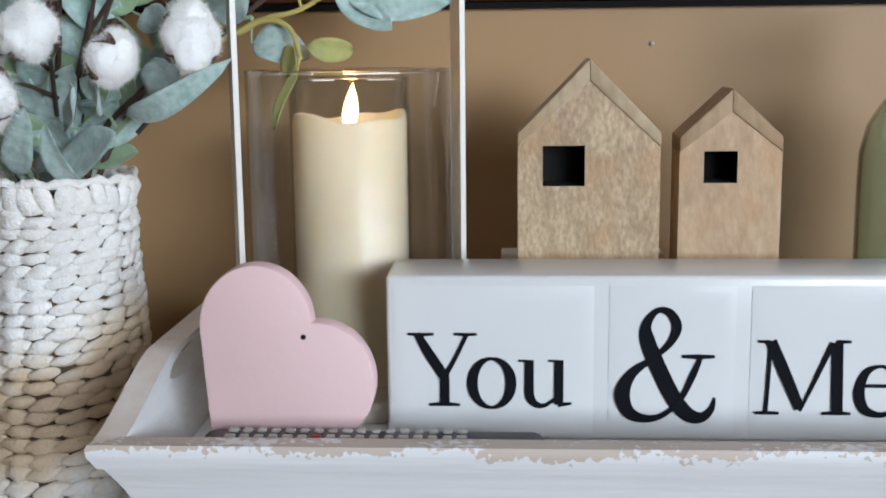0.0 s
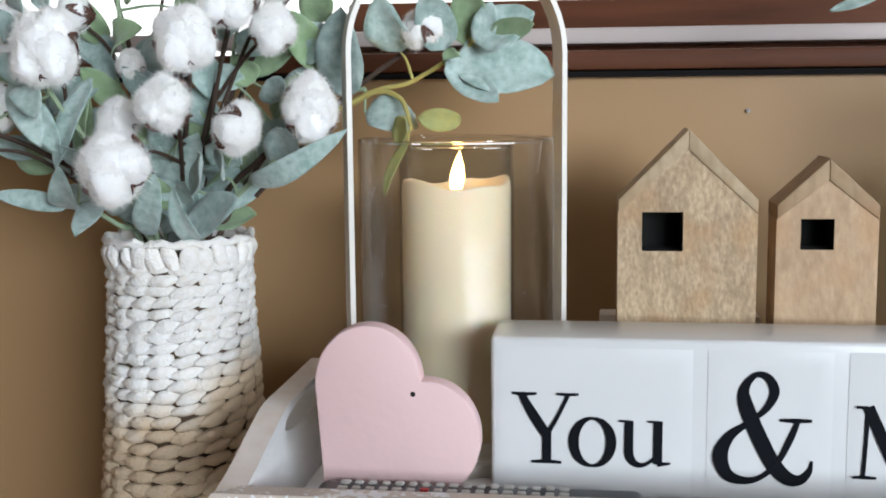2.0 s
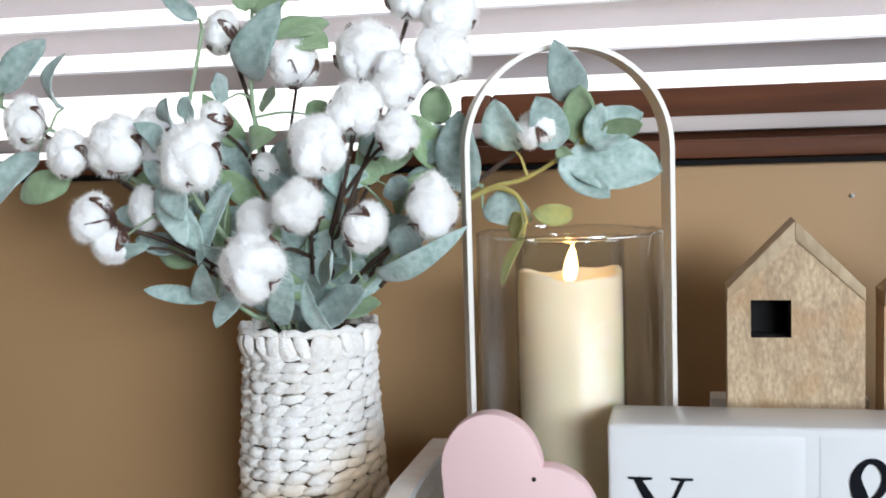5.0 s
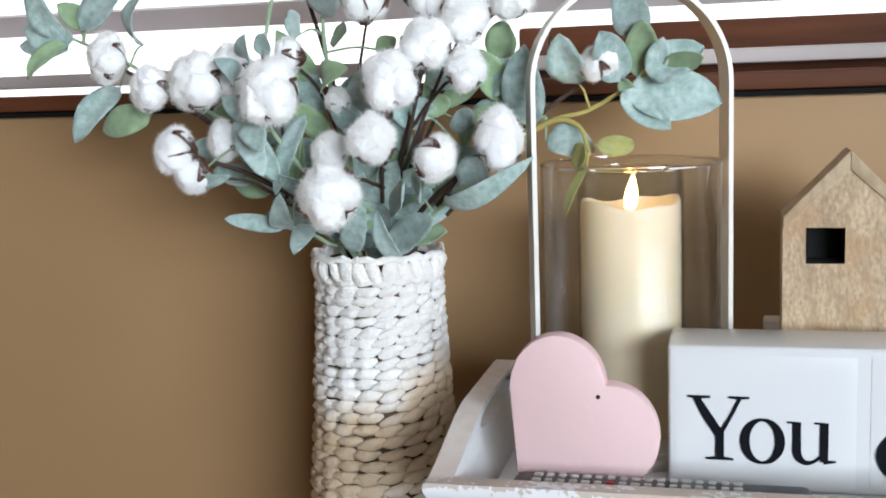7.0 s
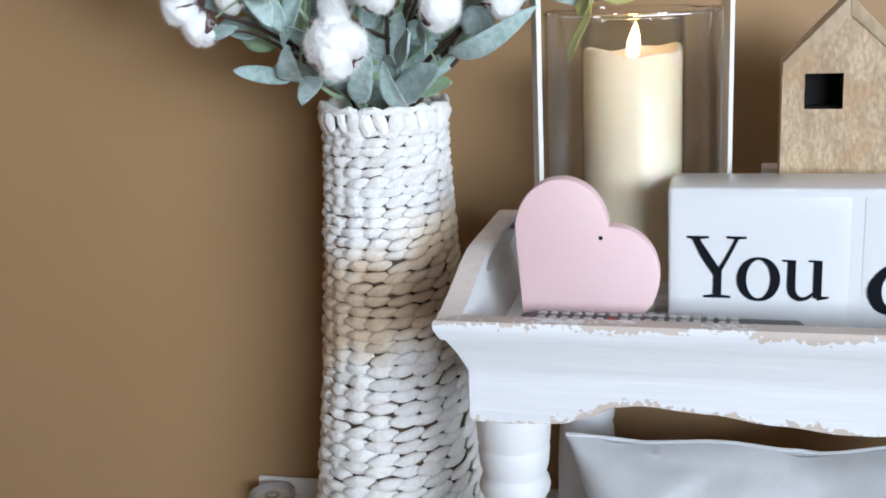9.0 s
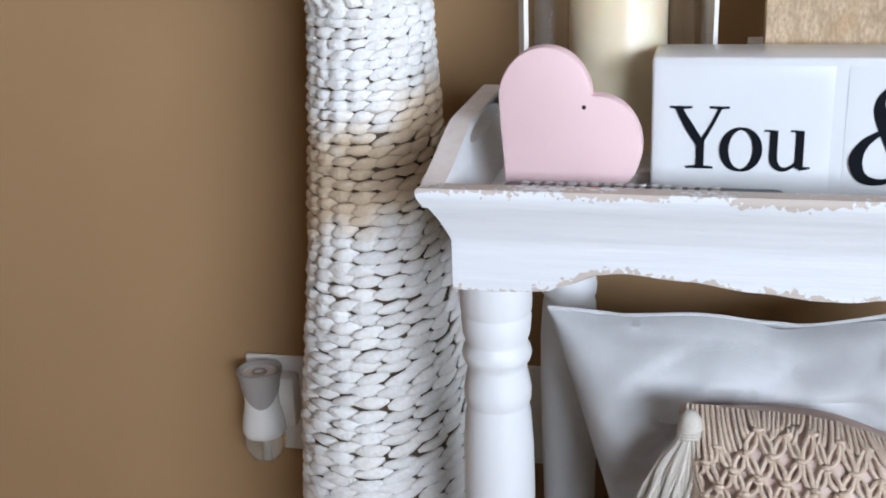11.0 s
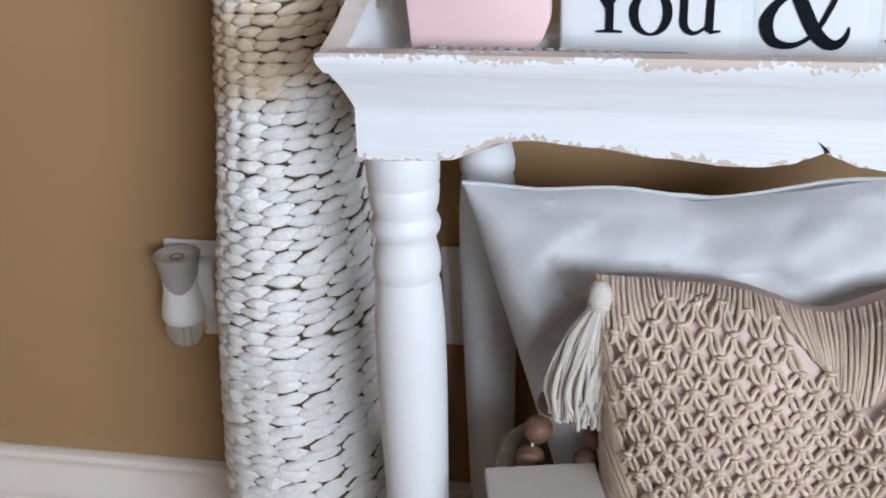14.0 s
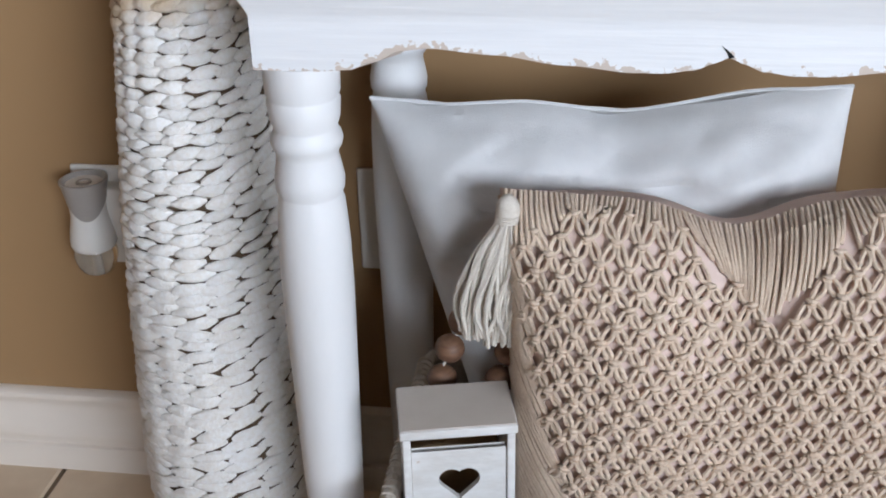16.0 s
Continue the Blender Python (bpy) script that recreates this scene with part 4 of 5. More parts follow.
# ---- cotton and leaves in the vase ----
def blob(bm, c, r, seed, squash=(1, 1, 1), amp=0.22, sub=4):
    g = bmesh.ops.create_icosphere(bm, subdivisions=sub, radius=1)
    o = Vector((seed * 3.1, seed * 1.7, seed * 0.9))
    for v in g["verts"]:
        d = v.co.normalized()
        k = 1 + amp * noise.noise(d * 1.6 + o) + amp * 0.5 * noise.noise(d * 4.2 + o) + amp * 0.20 * noise.noise(d * 11 + o) + amp * 0.10 * noise.noise(d * 26 + o)
        v.co = Vector(c) + Vector((d.x * squash[0], d.y * squash[1], d.z * squash[2])) * (r * k)


def boll(parent, x, y, z, r, seed, open_to):
    """A burst boll: four or five soft cotton locks grown together, loose fibres, and a split brown calyx behind."""
    rnd = random.Random(seed)
    away = Vector(open_to).normalized()
    bm = bmesh.new()
    u = away.orthogonal().normalized()
    w = away.cross(u)
    locks = rnd.choice((4, 4, 5))
    ph = rnd.random() * 6
    mid = Vector((x, y, z))
    for i in range(locks):
        a = ph + 2 * math.pi * i / locks
        c = mid + (u * math.cos(a) + w * math.sin(a)) * r * rnd.uniform(0.26, 0.40) + away * r * 0.16 * rnd.random()
        blob(bm, c, r * rnd.uniform(0.60, 0.74), seed * 7 + i, amp=0.17)
    blob(bm, mid + away * r * 0.28, r * 0.62, seed * 7 + 9, amp=0.15)
    tall = Matrix.Translation(mid) @ Matrix.Diagonal((rnd.uniform(0.90, 1.04), 1.0, rnd.uniform(1.0, 1.16), 1)) @ Matrix.Translation(-mid)
    bmesh.ops.transform(bm, matrix=tall, verts=bm.verts)
    # fine fibres that leave the skin of the locks at a slant
    bm.verts.ensure_lookup_table()
    bm.normal_update()
    skin = [(v.co.copy(), v.normal.copy()) for v in bm.verts if (v.co - mid).length > r * 0.72]
    for i in range(9000):
        p, d = rnd.choice(skin)
        g = Vector((rnd.gauss(0, 1), rnd.gauss(0, 1), rnd.gauss(0, 1)))
        p = p - d * r * 0.03 + g * 0.0003
        way = (d * 0.75 + 0.55 * g).normalized()
        s = way.orthogonal().normalized() * 0.00016
        ln = r * rnd.uniform(0.07, 0.26) * (1.6 if rnd.random() < 0.06 else 1.0)
        bm.faces.new([bm.verts.new(k) for k in (p - s, p + s, p + way * ln)])
    ob = part("cotton_boll", bm, M_COTTON, parent, sharp=180)
    ob.data.materials.append(M_FIBRE)
    for poly in ob.data.polygons[-9000:]:
        poly.material_index = 1
    bm = bmesh.new()
    for i in range(locks):
        a = ph + 2 * math.pi * (i + 0.5) / locks
        side = u * math.cos(a) + w * math.sin(a)
        across = away.cross(side)
        base = mid - away * r * 0.95
        rows = []
        for k in range(6):
            t = k / 5
            c = base + side * r * (0.12 + 0.92 * math.sin(t * 1.75)) + away * r * (1.25 * t)
            hw = r * 0.27 * math.sin(math.pi * min(0.98, 0.18 + 0.80 * t)) + 0.0002
            rows.append([bm.verts.new(c + across * hw * s - side * r * 0.10 * (1 - s * s)) for s in (-1, -0.4, 0.4, 1)])
        for p, q in zip(rows, rows[1:]):
            for k in range(3):
                bm.faces.new((p[k], p[k + 1], q[k + 1], q[k]))
    cal = part("calyx", bm, M_BRACT, ob, "split dry brown calyx")
    md = cal.modifiers.new("thickness", "SOLIDIFY")
    md.thickness = 0.0008


def leaf(parent, p, q, width, mat, seed, sag=0.12):
    """An oval leaf from p to q with a folded midrib, a curl and a little wave, and real thickness."""
    rnd = random.Random(seed)
    p, q = Vector(p), Vector(q)
    d = q - p
    ln = d.length
    d.normalize()
    face = Vector((0.22 * rnd.gauss(0, 1), -1, 0.28 + 0.28 * rnd.gauss(0, 1)))
    face = (face - d * face.dot(d)).normalized()
    side = d.cross(face).normalized()
    bm = bmesh.new()
    n, m = 10, 6
    rows = []
    curl, fold = rnd.uniform(-0.10, 0.22), rnd.uniform(0.12, 0.40)
    for i in range(n + 1):
        t = i / n
        hw = width / 2 * (math.sin(math.pi * t ** 0.82) ** 0.58 if 0 < t < 1 else 0.0) + 0.0004
        c = p + d * ln * t + face * ln * curl * (4 * t * (1 - t) - t * t * 0.8)
        rows.append([])
        for k in range(m + 1):
            s = -1 + 2 * k / m
            ripple = 0.05 * width * math.sin(9 * t + 3 * s + seed)
            rows[-1].append(bm.verts.new(c + side * hw * s + face * (fold * hw * (abs(s) ** 1.3) + ripple * abs(s))))
    for a, b in zip(rows, rows[1:]):
        for k in range(m):
            bm.faces.new((a[k], a[k + 1], b[k + 1], b[k]))
    ob = part("leaf", bm, mat, parent)
    md = ob.modifiers.new("thickness", "SOLIDIFY")
    md.thickness = 0.0007
    return ob


def twig(parent, pts, r, mat, name="stem"):
    s = spline(pts, 6)
    part(name, tube_bm(s, [r * (1.15 - 0.5 * i / len(s)) for i in range(len(s))], 7), mat, parent)


MOUTH = Vector((VX, VY, 0.79))


def cotton_stem(bolls, lean):
    """One dark branch out of the vase's mouth with a short twig to each of its bolls (x, y, z, radius)."""
    top = max(bolls, key=lambda b: (Vector(b[:3]) - MOUTH).length)
    s = root("cotton_stem", VX + lean, VY, 0.62, "dark cotton branch with fluffy white open bolls", "cotton stem", "stems in the vase")
    foot = Vector((VX + lean, VY + 0.01, 0.62))
    end = Vector(top[:3])
    mid = MOUTH + Vector((lean * 1.2, 0, 0.02))
    fork = mid.lerp(end, 0.55) + Vector((0, 0.01, 0.012))
    twig(s, [foot, mid, fork, end + Vector((0, 0.012, -0.004))], 0.0024, M_TWIG)
    for i, (x, y, z, r, *facing) in enumerate(bolls):
        c = Vector((x, y, z))
        at = mid.lerp(fork, 0.35 + 0.6 * i / max(1, len(bolls)))
        if i or len(bolls) == 1:
            twig(s, [at, at.lerp(c, 0.6) + Vector((0, 0.012, 0.008)), c + Vector((0, 0.008, -0.006))], 0.0015, M_TWIG, "twig")
        out = (c - MOUTH).normalized()
        boll(s, x, y, z, r * 0.95, int(abs(x) * 9000 + z * 700), facing or Vector((out.x * 0.7, -0.85, out.z * 0.35 + 0.05)))


cotton_stem([(-0.514, 0.72, 0.977, 0.019), (-0.468, 0.70, 0.951, 0.018), (-0.427, 0.70, 0.957, 0.024), (-0.405, 0.715, 0.965, 0.018)], -0.02)
cotton_stem([(-0.439, 0.68, 0.906, 0.018, -0.75, -0.40, 0.2), (-0.431, 0.69, 0.886, 0.016, -0.40, -0.40, -0.75), (-0.416, 0.72, 0.91, 0.016), (-0.361, 0.68, 0.947, 0.025)], -0.012)
cotton_stem([(-0.366, 0.76, 1.041, 0.017, -0.8, -0.1, 0.5), (-0.366, 0.74, 0.974, 0.014, -0.9, -0.1, 0.15), (-0.303, 0.74, 1.013, 0.020, 0.1, -0.15, 1.0), (-0.328, 0.74, 0.938, 0.011)], -0.004)
cotton_stem([(-0.250, 0.75, 1.02, 0.026), (-0.222, 0.73, 0.998, 0.020), (-0.248, 0.71, 0.978, 0.020), (-0.221, 0.72, 0.959, 0.017)], 0.006)
cotton_stem([(-0.224, 0.78, 1.064, 0.020), (-0.193, 0.78, 1.049, 0.022), (-0.195, 0.76, 1.016, 0.023)], 0.012)
cotton_stem([(-0.271, 0.69, 0.952, 0.021), (-0.282, 0.68, 0.91, 0.020), (-0.315, 0.67, 0.872, 0.025), (-0.326, 0.71, 0.90, 0.015)], 0.0)
cotton_stem([(-0.242, 0.70, 0.895, 0.019, 0.7, -0.2, -0.45), (-0.197, 0.72, 0.906, 0.021)], 0.018)
cotton_stem([(-0.126, 0.76, 0.959, 0.016, -0.4, -0.2, 0.75)], 0.024)


def leaf_sprig(leaves, y0, y1, stem, label, mats=(M_LEAF,), seed=0, wood=M_STEM):
    """A soft sprig: a stem and its leaves, each from (x, z) to (x, z) with a width."""
    s = root("leaf_sprig", stem[0][0], stem[0][1], stem[0][2], label, "leaf sprig", "stems in the vase")
    twig(s, stem, 0.0022, wood)
    rnd = random.Random(seed)
    pts = spline(stem, 6)
    for i, (x, z, x1, z1, w) in enumerate(leaves):
        p = Vector((x, y0 + rnd.uniform(-0.012, 0.012), z))
        near = min(pts, key=lambda k: (k - p).length)
        if (near - p).length > 0.012:
            twig(s, [near, near.lerp(p, 0.5) + Vector((0, 0, 0.004)), p], 0.0011, wood, "leaf_stalk")
        leaf(s, p, (x1, y1 + rnd.uniform(-0.015, 0.015), z1), w * 1.26, mats[i % len(mats)], seed * 31 + i)


F = (VX, VY, 0.64)


def filler_sprig(seed, lean, up, count):
    """A loose inner sprig whose leaves fill the heart of the bunch."""
    rnd = random.Random(seed)
    top = (VX + lean, VY - 0.005 + rnd.uniform(-0.02, 0.015), up)
    stem = [F, (VX + lean * 0.15, VY, 0.80), (VX + lean * 0.6, top[1], 0.5 * (0.80 + up)), top]
    s = root("leaf_sprig", *F, "inner sage green sprig with velvety oval leaves", "leaf sprig", "stems in the vase")
    twig(s, stem, 0.0021, M_STEM)
    pts = spline(stem, 12)
    for i in range(count):
        p = pts[int(len(pts) * (0.42 + 0.56 * i / count))]
        a = rnd.uniform(-2.2, 2.2)
        d = Vector((math.sin(a) + lean * 2, rnd.uniform(-0.9, 0.15), 0.55 * math.cos(a) + 0.25)).normalized()
        leaf(s, p, p + d * rnd.uniform(0.034, 0.056), rnd.uniform(0.017, 0.026), rnd.choice((M_LEAF, M_LEAF, M_LEAFG)), seed * 57 + i)


for k, (lean, up, count) in enumerate(((-0.10, 0.93, 10), (-0.05, 0.97, 10), (0.0, 0.95, 11), (0.05, 0.98, 10), (0.09, 0.93, 10), (0.03, 0.90, 8), (-0.03, 0.88, 8), (-0.16, 0.955, 9))):
    filler_sprig(100 + k, lean, up, count)

SAGE = "soft sage green sprig with velvety oval leaves"
leaf_sprig([(-0.536, 1.001, -0.5, 1.041, 0.021), (-0.539, 1.005, -0.551, 1.021, 0.015), (-0.557, 0.995, -0.583, 1.043, 0.019), (-0.558, 0.985, -0.591, 1.012, 0.021), (-0.55, 0.99, -0.581, 0.966, 0.013),
            (-0.491, 0.988, -0.485, 1.027, 0.017), (-0.514, 0.954, -0.542, 0.914, 0.019), (-0.483, 0.933, -0.53, 0.92, 0.019), (-0.545, 0.995, -0.60, 0.99, 0.019)], 0.73, 0.72,
           [F, (-0.325, 0.775, 0.80), (-0.40, 0.75, 0.90), (-0.49, 0.735, 0.965), (-0.55, 0.73, 0.995)], SAGE, (M_LEAF, M_LEAFG, M_LEAF), 1)
leaf_sprig([(-0.387, 0.927, -0.407, 0.944, 0.014), (-0.376, 0.927, -0.369, 0.905, 0.018), (-0.364, 1.046, -0.384, 1.064, 0.01), (-0.382, 0.97, -0.381, 0.987, 0.014), (-0.375, 0.974, -0.365, 0.99, 0.012),
            (-0.399, 0.956, -0.396, 0.971, 0.014), (-0.434, 0.884, -0.4, 0.883, 0.009), (-0.39, 0.916, -0.365, 0.879, 0.014), (-0.40, 0.93, -0.372, 0.885, 0.016)], 0.70, 0.685,
           [F, (-0.322, 0.77, 0.80), (-0.35, 0.72, 0.88), (-0.378, 0.705, 0.94), (-0.366, 0.72, 1.04)], SAGE, (M_LEAF,), 2)
leaf_sprig([(-0.34, 1.055, -0.342, 1.082, 0.015), (-0.336, 1.054, -0.301, 1.081, 0.026), (-0.343, 1.004, -0.313, 1.056, 0.024), (-0.32, 1.036, -0.278, 1.044, 0.019), (-0.306, 1.035, -0.274, 1.024, 0.019),
            (-0.365, 0.992, -0.367, 1.007, 0.017), (-0.336, 0.989, -0.319, 0.99, 0.017), (-0.345, 0.949, -0.32, 0.964, 0.019), (-0.322, 0.937, -0.313, 0.959, 0.013), (-0.286, 0.974, -0.296, 0.985, 0.015)], 0.75, 0.74,
           [F, (-0.314, 0.775, 0.80), (-0.335, 0.765, 0.90), (-0.343, 0.755, 0.99), (-0.338, 0.75, 1.06)], SAGE, (M_LEAFG, M_LEAFG, M_LEAF), 3)
leaf_sprig([(-0.372, 0.841, -0.407, 0.852, 0.01), (-0.37, 0.839, -0.363, 0.865, 0.015), (-0.349, 0.929, -0.369, 0.869, 0.013), (-0.323, 0.818, -0.304, 0.862, 0.015), (-0.355, 0.841, -0.353, 0.826, 0.013),
            (-0.34, 0.86, -0.362, 0.885, 0.016)], 0.73, 0.70,
           [F, (-0.325, 0.765, 0.80), (-0.345, 0.745, 0.825), (-0.37, 0.735, 0.842)], SAGE, (M_LEAF,), 4)
leaf_sprig([(-0.281, 0.815, -0.294, 0.85, 0.012), (-0.294, 0.823, -0.248, 0.847, 0.022), (-0.225, 0.861, -0.213, 0.895, 0.024), (-0.242, 0.858, -0.172, 0.888, 0.013), (-0.267, 0.859, -0.257, 0.889, 0.015),
            (-0.291, 0.85, -0.262, 0.877, 0.017)], 0.735, 0.705,
           [F, (-0.300, 0.770, 0.80), (-0.275, 0.755, 0.83), (-0.235, 0.74, 0.865), (-0.19, 0.74, 0.90)], SAGE, (M_LEAF,), 5)
leaf_sprig([(-0.205, 0.967, -0.202, 0.996, 0.021), (-0.183, 0.914, -0.185, 0.975, 0.027), (-0.229, 0.913, -0.24, 0.927, 0.017), (-0.251, 0.925, -0.262, 0.939, 0.017), (-0.17, 0.903, -0.132, 0.895, 0.022),
            (-0.278, 0.934, -0.258, 0.925, 0.015), (-0.20, 0.935, -0.225, 0.975, 0.02), (-0.215, 0.94, -0.195, 0.965, 0.022)], 0.775, 0.765,
           [F, (-0.302, 0.778, 0.80), (-0.265, 0.78, 0.87), (-0.215, 0.78, 0.915), (-0.17, 0.775, 0.92)], SAGE, (M_LEAFG, M_LEAF, M_LEAF), 6)
leaf_sprig([(-0.111, 0.946, -0.123, 0.983, 0.022), (-0.1, 0.982, -0.108, 1.018, 0.022), (-0.096, 0.948, -0.092, 0.991, 0.02), (-0.087, 0.948, -0.078, 0.977, 0.013), (-0.09, 0.95, -0.049, 0.969, 0.024),
            (-0.081, 0.954, -0.049, 0.961, 0.013), (-0.105, 0.938, -0.036, 0.928, 0.035), (-0.109, 0.938, -0.073, 0.909, 0.017), (-0.111, 0.948, -0.093, 0.915, 0.01), (-0.143, 0.945, -0.156, 0.981, 0.025)], 0.765, 0.75,
           [F, (-0.298, 0.78, 0.80), (-0.24, 0.785, 0.875), (-0.17, 0.775, 0.915), (-0.135, 0.77, 0.925), (-0.095, 0.765, 0.948)], "sage green sprig of broad velvety leaves reaching over the lantern", (M_LEAF, M_LEAF, M_LEAFG), 7, M_GOLD)
leaf_sprig([(-0.129, 0.9, -0.099, 0.897, 0.012), (-0.137, 0.9, -0.145, 0.881, 0.012), (-0.135, 0.884, -0.154, 0.847, 0.006)], 0.755, 0.752,
           [(-0.180, 0.776, 0.910), (-0.16, 0.77, 0.918), (-0.142, 0.762, 0.912), (-0.134, 0.755, 0.892)], "small yellow-green sprig with narrow leaves", (M_LEAFY,), 8, M_GOLD)


leaf_sprig([(0.196, 0.993, 0.147, 0.966, 0.008), (0.225, 1.012, 0.205, 1.045, 0.016), (0.262, 1.000, 0.300, 1.035, 0.017), (0.255, 0.985, 0.225, 0.965, 0.014)], 0.78, 0.776,
           [(0.283, 0.78, TRAY + 0.012), (0.283, 0.78, 0.93), (0.268, 0.78, 0.995), (0.228, 0.78, 1.012), (0.196, 0.78, 0.993)], "pale sage sprig standing in the glass bottle", (M_LEAF,), 9)


# ---- the sockets on the wall ----
def plate(x, z, label):
    p = root("wall_plate", x + 0.035, WALL, z, label, "wall plate")
    part("cover", box_bm(x, x + 0.07, WALL - 0.006, WALL, z, z + 0.114, 0.003, seg=3), M_PLASTW, p, smooth=True)
    for dz in (0.036, 0.078):
        part("screw", lathe_bm([(0.003, 0), (0.003, 0.0008), (0.002, 0.0012)], x + 0.035, 0, 10), M_PLASTW, p).matrix_basis = Matrix.Translation((0, WALL - 0.0058, z + dz)) @ Matrix.Rotation(radians(90), 4, "X")
    return p


plate(-0.5195, 0.2795, "white plastic socket plate on the tan wall")
plate(-0.2135, 0.2860, "white plastic blank plate behind the table leg")


def freshener():
    x, y, z = -0.4905, 0.8835, 0.286
    f = root("air_freshener", x, y, z, "white and grey plug-in air freshener with a clear refill", "air freshener")
    shell = [(0.0215, z + 0.030), (0.0236, z + 0.034), (0.0236, z + 0.040), (0.0222, z + 0.050), (0.0198, z + 0.060), (0.0186, z + 0.068), (0.0186, z + 0.076), (0.0200, z + 0.088), (0.0226, z + 0.102)]
    part("body", lathe_bm(shell, x, y, 36), M_PLASTW, f)

    def radius(h):
        for (ra, a), (rb, b) in zip(shell, shell[1:]):
            if h <= b:
                return ra + (rb - ra) * (h - a) / (b - a)
        return shell[-1][0] + 0.0010
    # the grey cap: its lower edge dips to a point in front
    bm = bmesh.new()
    n, rings = 40, []
    for k in range(7):
        ring = []
        for i in range(n):
            a = 2 * math.pi * i / n
            dip = max(0.0, math.cos(a + radians(70))) ** 1.4
            low = z + 0.086 - 0.020 * dip
            h = low + (z + 0.1055 - low) * k / 6
            r = radius(h) + 0.0009
            ring.append(bm.verts.new((x + r * math.cos(a), y + r * math.sin(a), h)))
        rings.append(ring)
    for r, h in ((0.0222, 0.1065), (0.0205, 0.1050), (0.0180, 0.1010), (0.0085, 0.1005), (0.0080, 0.1030), (0.0050, 0.1030), (0.0045, 0.1000), (0.0004, 0.1000)):
        rings.append([bm.verts.new((x + r * math.cos(2 * math.pi * i / n), y + r * math.sin(2 * math.pi * i / n), z + h)) for i in range(n)])
    for a, b in zip(rings, rings[1:]):
        for i in range(n):
            bm.faces.new((a[i], a[(i + 1) % n], b[(i + 1) % n], b[i]))
    bmesh.ops.recalc_face_normals(bm, faces=bm.faces)
    cap = part("cap", bm, M_PLASTG, f, "grey vented cap")
    # vents are flat dark discs, coloured for the shade inside them
    for i in range(5):
        a = radians(200 + 35 * i)
        part("vent", lathe_bm([(0.0018, z + 0.1003), (0.0018, z + 0.1013)], x + 0.0128 * math.cos(a), y + 0.0128 * math.sin(a), 10), M_DARK, cap)
    part("refill", lathe_bm([(0.0001, z), (0.0115, z), (0.0165, z + 0.003), (0.0205, z + 0.010), (0.0222, z + 0.018), (0.0222, z + 0.025), (0.0205, z + 0.0298), (0.0001, z + 0.0298)], x, y, 32), M_REFILL, f, "clear glass refill")
    part("wick", lathe_bm([(0.0035, z + 0.004), (0.0035, z + 0.022), (0.009, z + 0.0235), (0.009, z + 0.029)], x, y, 14), M_PLASTW, f)
    part("plug", box_bm(x + 0.004, x + 0.034, y + 0.008, WALL - 0.0062, z + 0.034, z + 0.092, 0.004), M_PLASTW, f)


freshener()


bm = lathe_bm([(0.0011, 0.0), (0.0011, 0.001), (0.0019, 0.0012), (0.0019, 0.002), (0.0010, 0.0025)], 0, 0, 10)
bmesh.ops.transform(bm, matrix=Matrix.Translation((0.1145, WALL, 0.9005)) @ Matrix.Rotation(radians(90), 4, "X"), verts=bm.verts)
tagged(part("nail", bm, M_PLASTG), "small metal nail in the tan wall", "nail")


# ---- the basket under the table with its pillows ----
def basket():
    b = root("storage_basket", 0.11, 0.66, 0, "pale woven rectangular basket with a stitched twine rim", "basket")
    x0, x1, y0, y1, h = -0.128, 0.348, 0.50, 0.815, 0.262

    def ring(o, z, n=10):
        r, pts = 0.05, []
        for cx, cy, a0 in ((x1 + o - r, y1 + o - r, 0), (x0 - o + r, y1 + o - r, 90), (x0 - o + r, y0 - o + r, 180), (x1 + o - r, y0 - o + r, 270)):
            pts += [(cx + r * math.cos(radians(a0 + 90 * i / n)), cy + r * math.sin(radians(a0 + 90 * i / n)), z) for i in range(n + 1)]
        return pts
    bm = bmesh.new()
    rs = [[bm.verts.new(p) for p in ring(o, z)] for o, z in ((-0.03, 0.0), (-0.012, 0.12), (0.0, h), (-0.008, h), (-0.02, 0.12), (-0.038, 0.012))]
    for a, c in zip(rs, rs[1:]):
        for i in range(len(a)):
            bm.faces.new((a[i], a[(i + 1) % len(a)], c[(i + 1) % len(a)], c[i]))
    bm.faces.new(rs[0][::-1]), bm.faces.new(rs[-1])
    part("body", bm, M_RIMW, b)
    rim = ring(-0.004, h + 0.004)
    part("rim", tube_bm(rim + rim[:1], 0.0065, 8), M_CORDW, b, "cream twine-bound rim")
    # stitches over the rim, along the side towards the vase
    for i in range(26):
        y = y0 + 0.055 + i * 0.0085
        pts = [(x0 + 0.004 + 0.0074 * math.cos(a), y + 0.003 * a / 3, h + 0.004 + 0.0074 * math.sin(a)) for a in [math.pi * (-0.25 + 1.5 * k / 7) for k in range(8)]]
        part("stitch", tube_bm(pts, 0.0012, 5), M_CORDW, b)


basket()


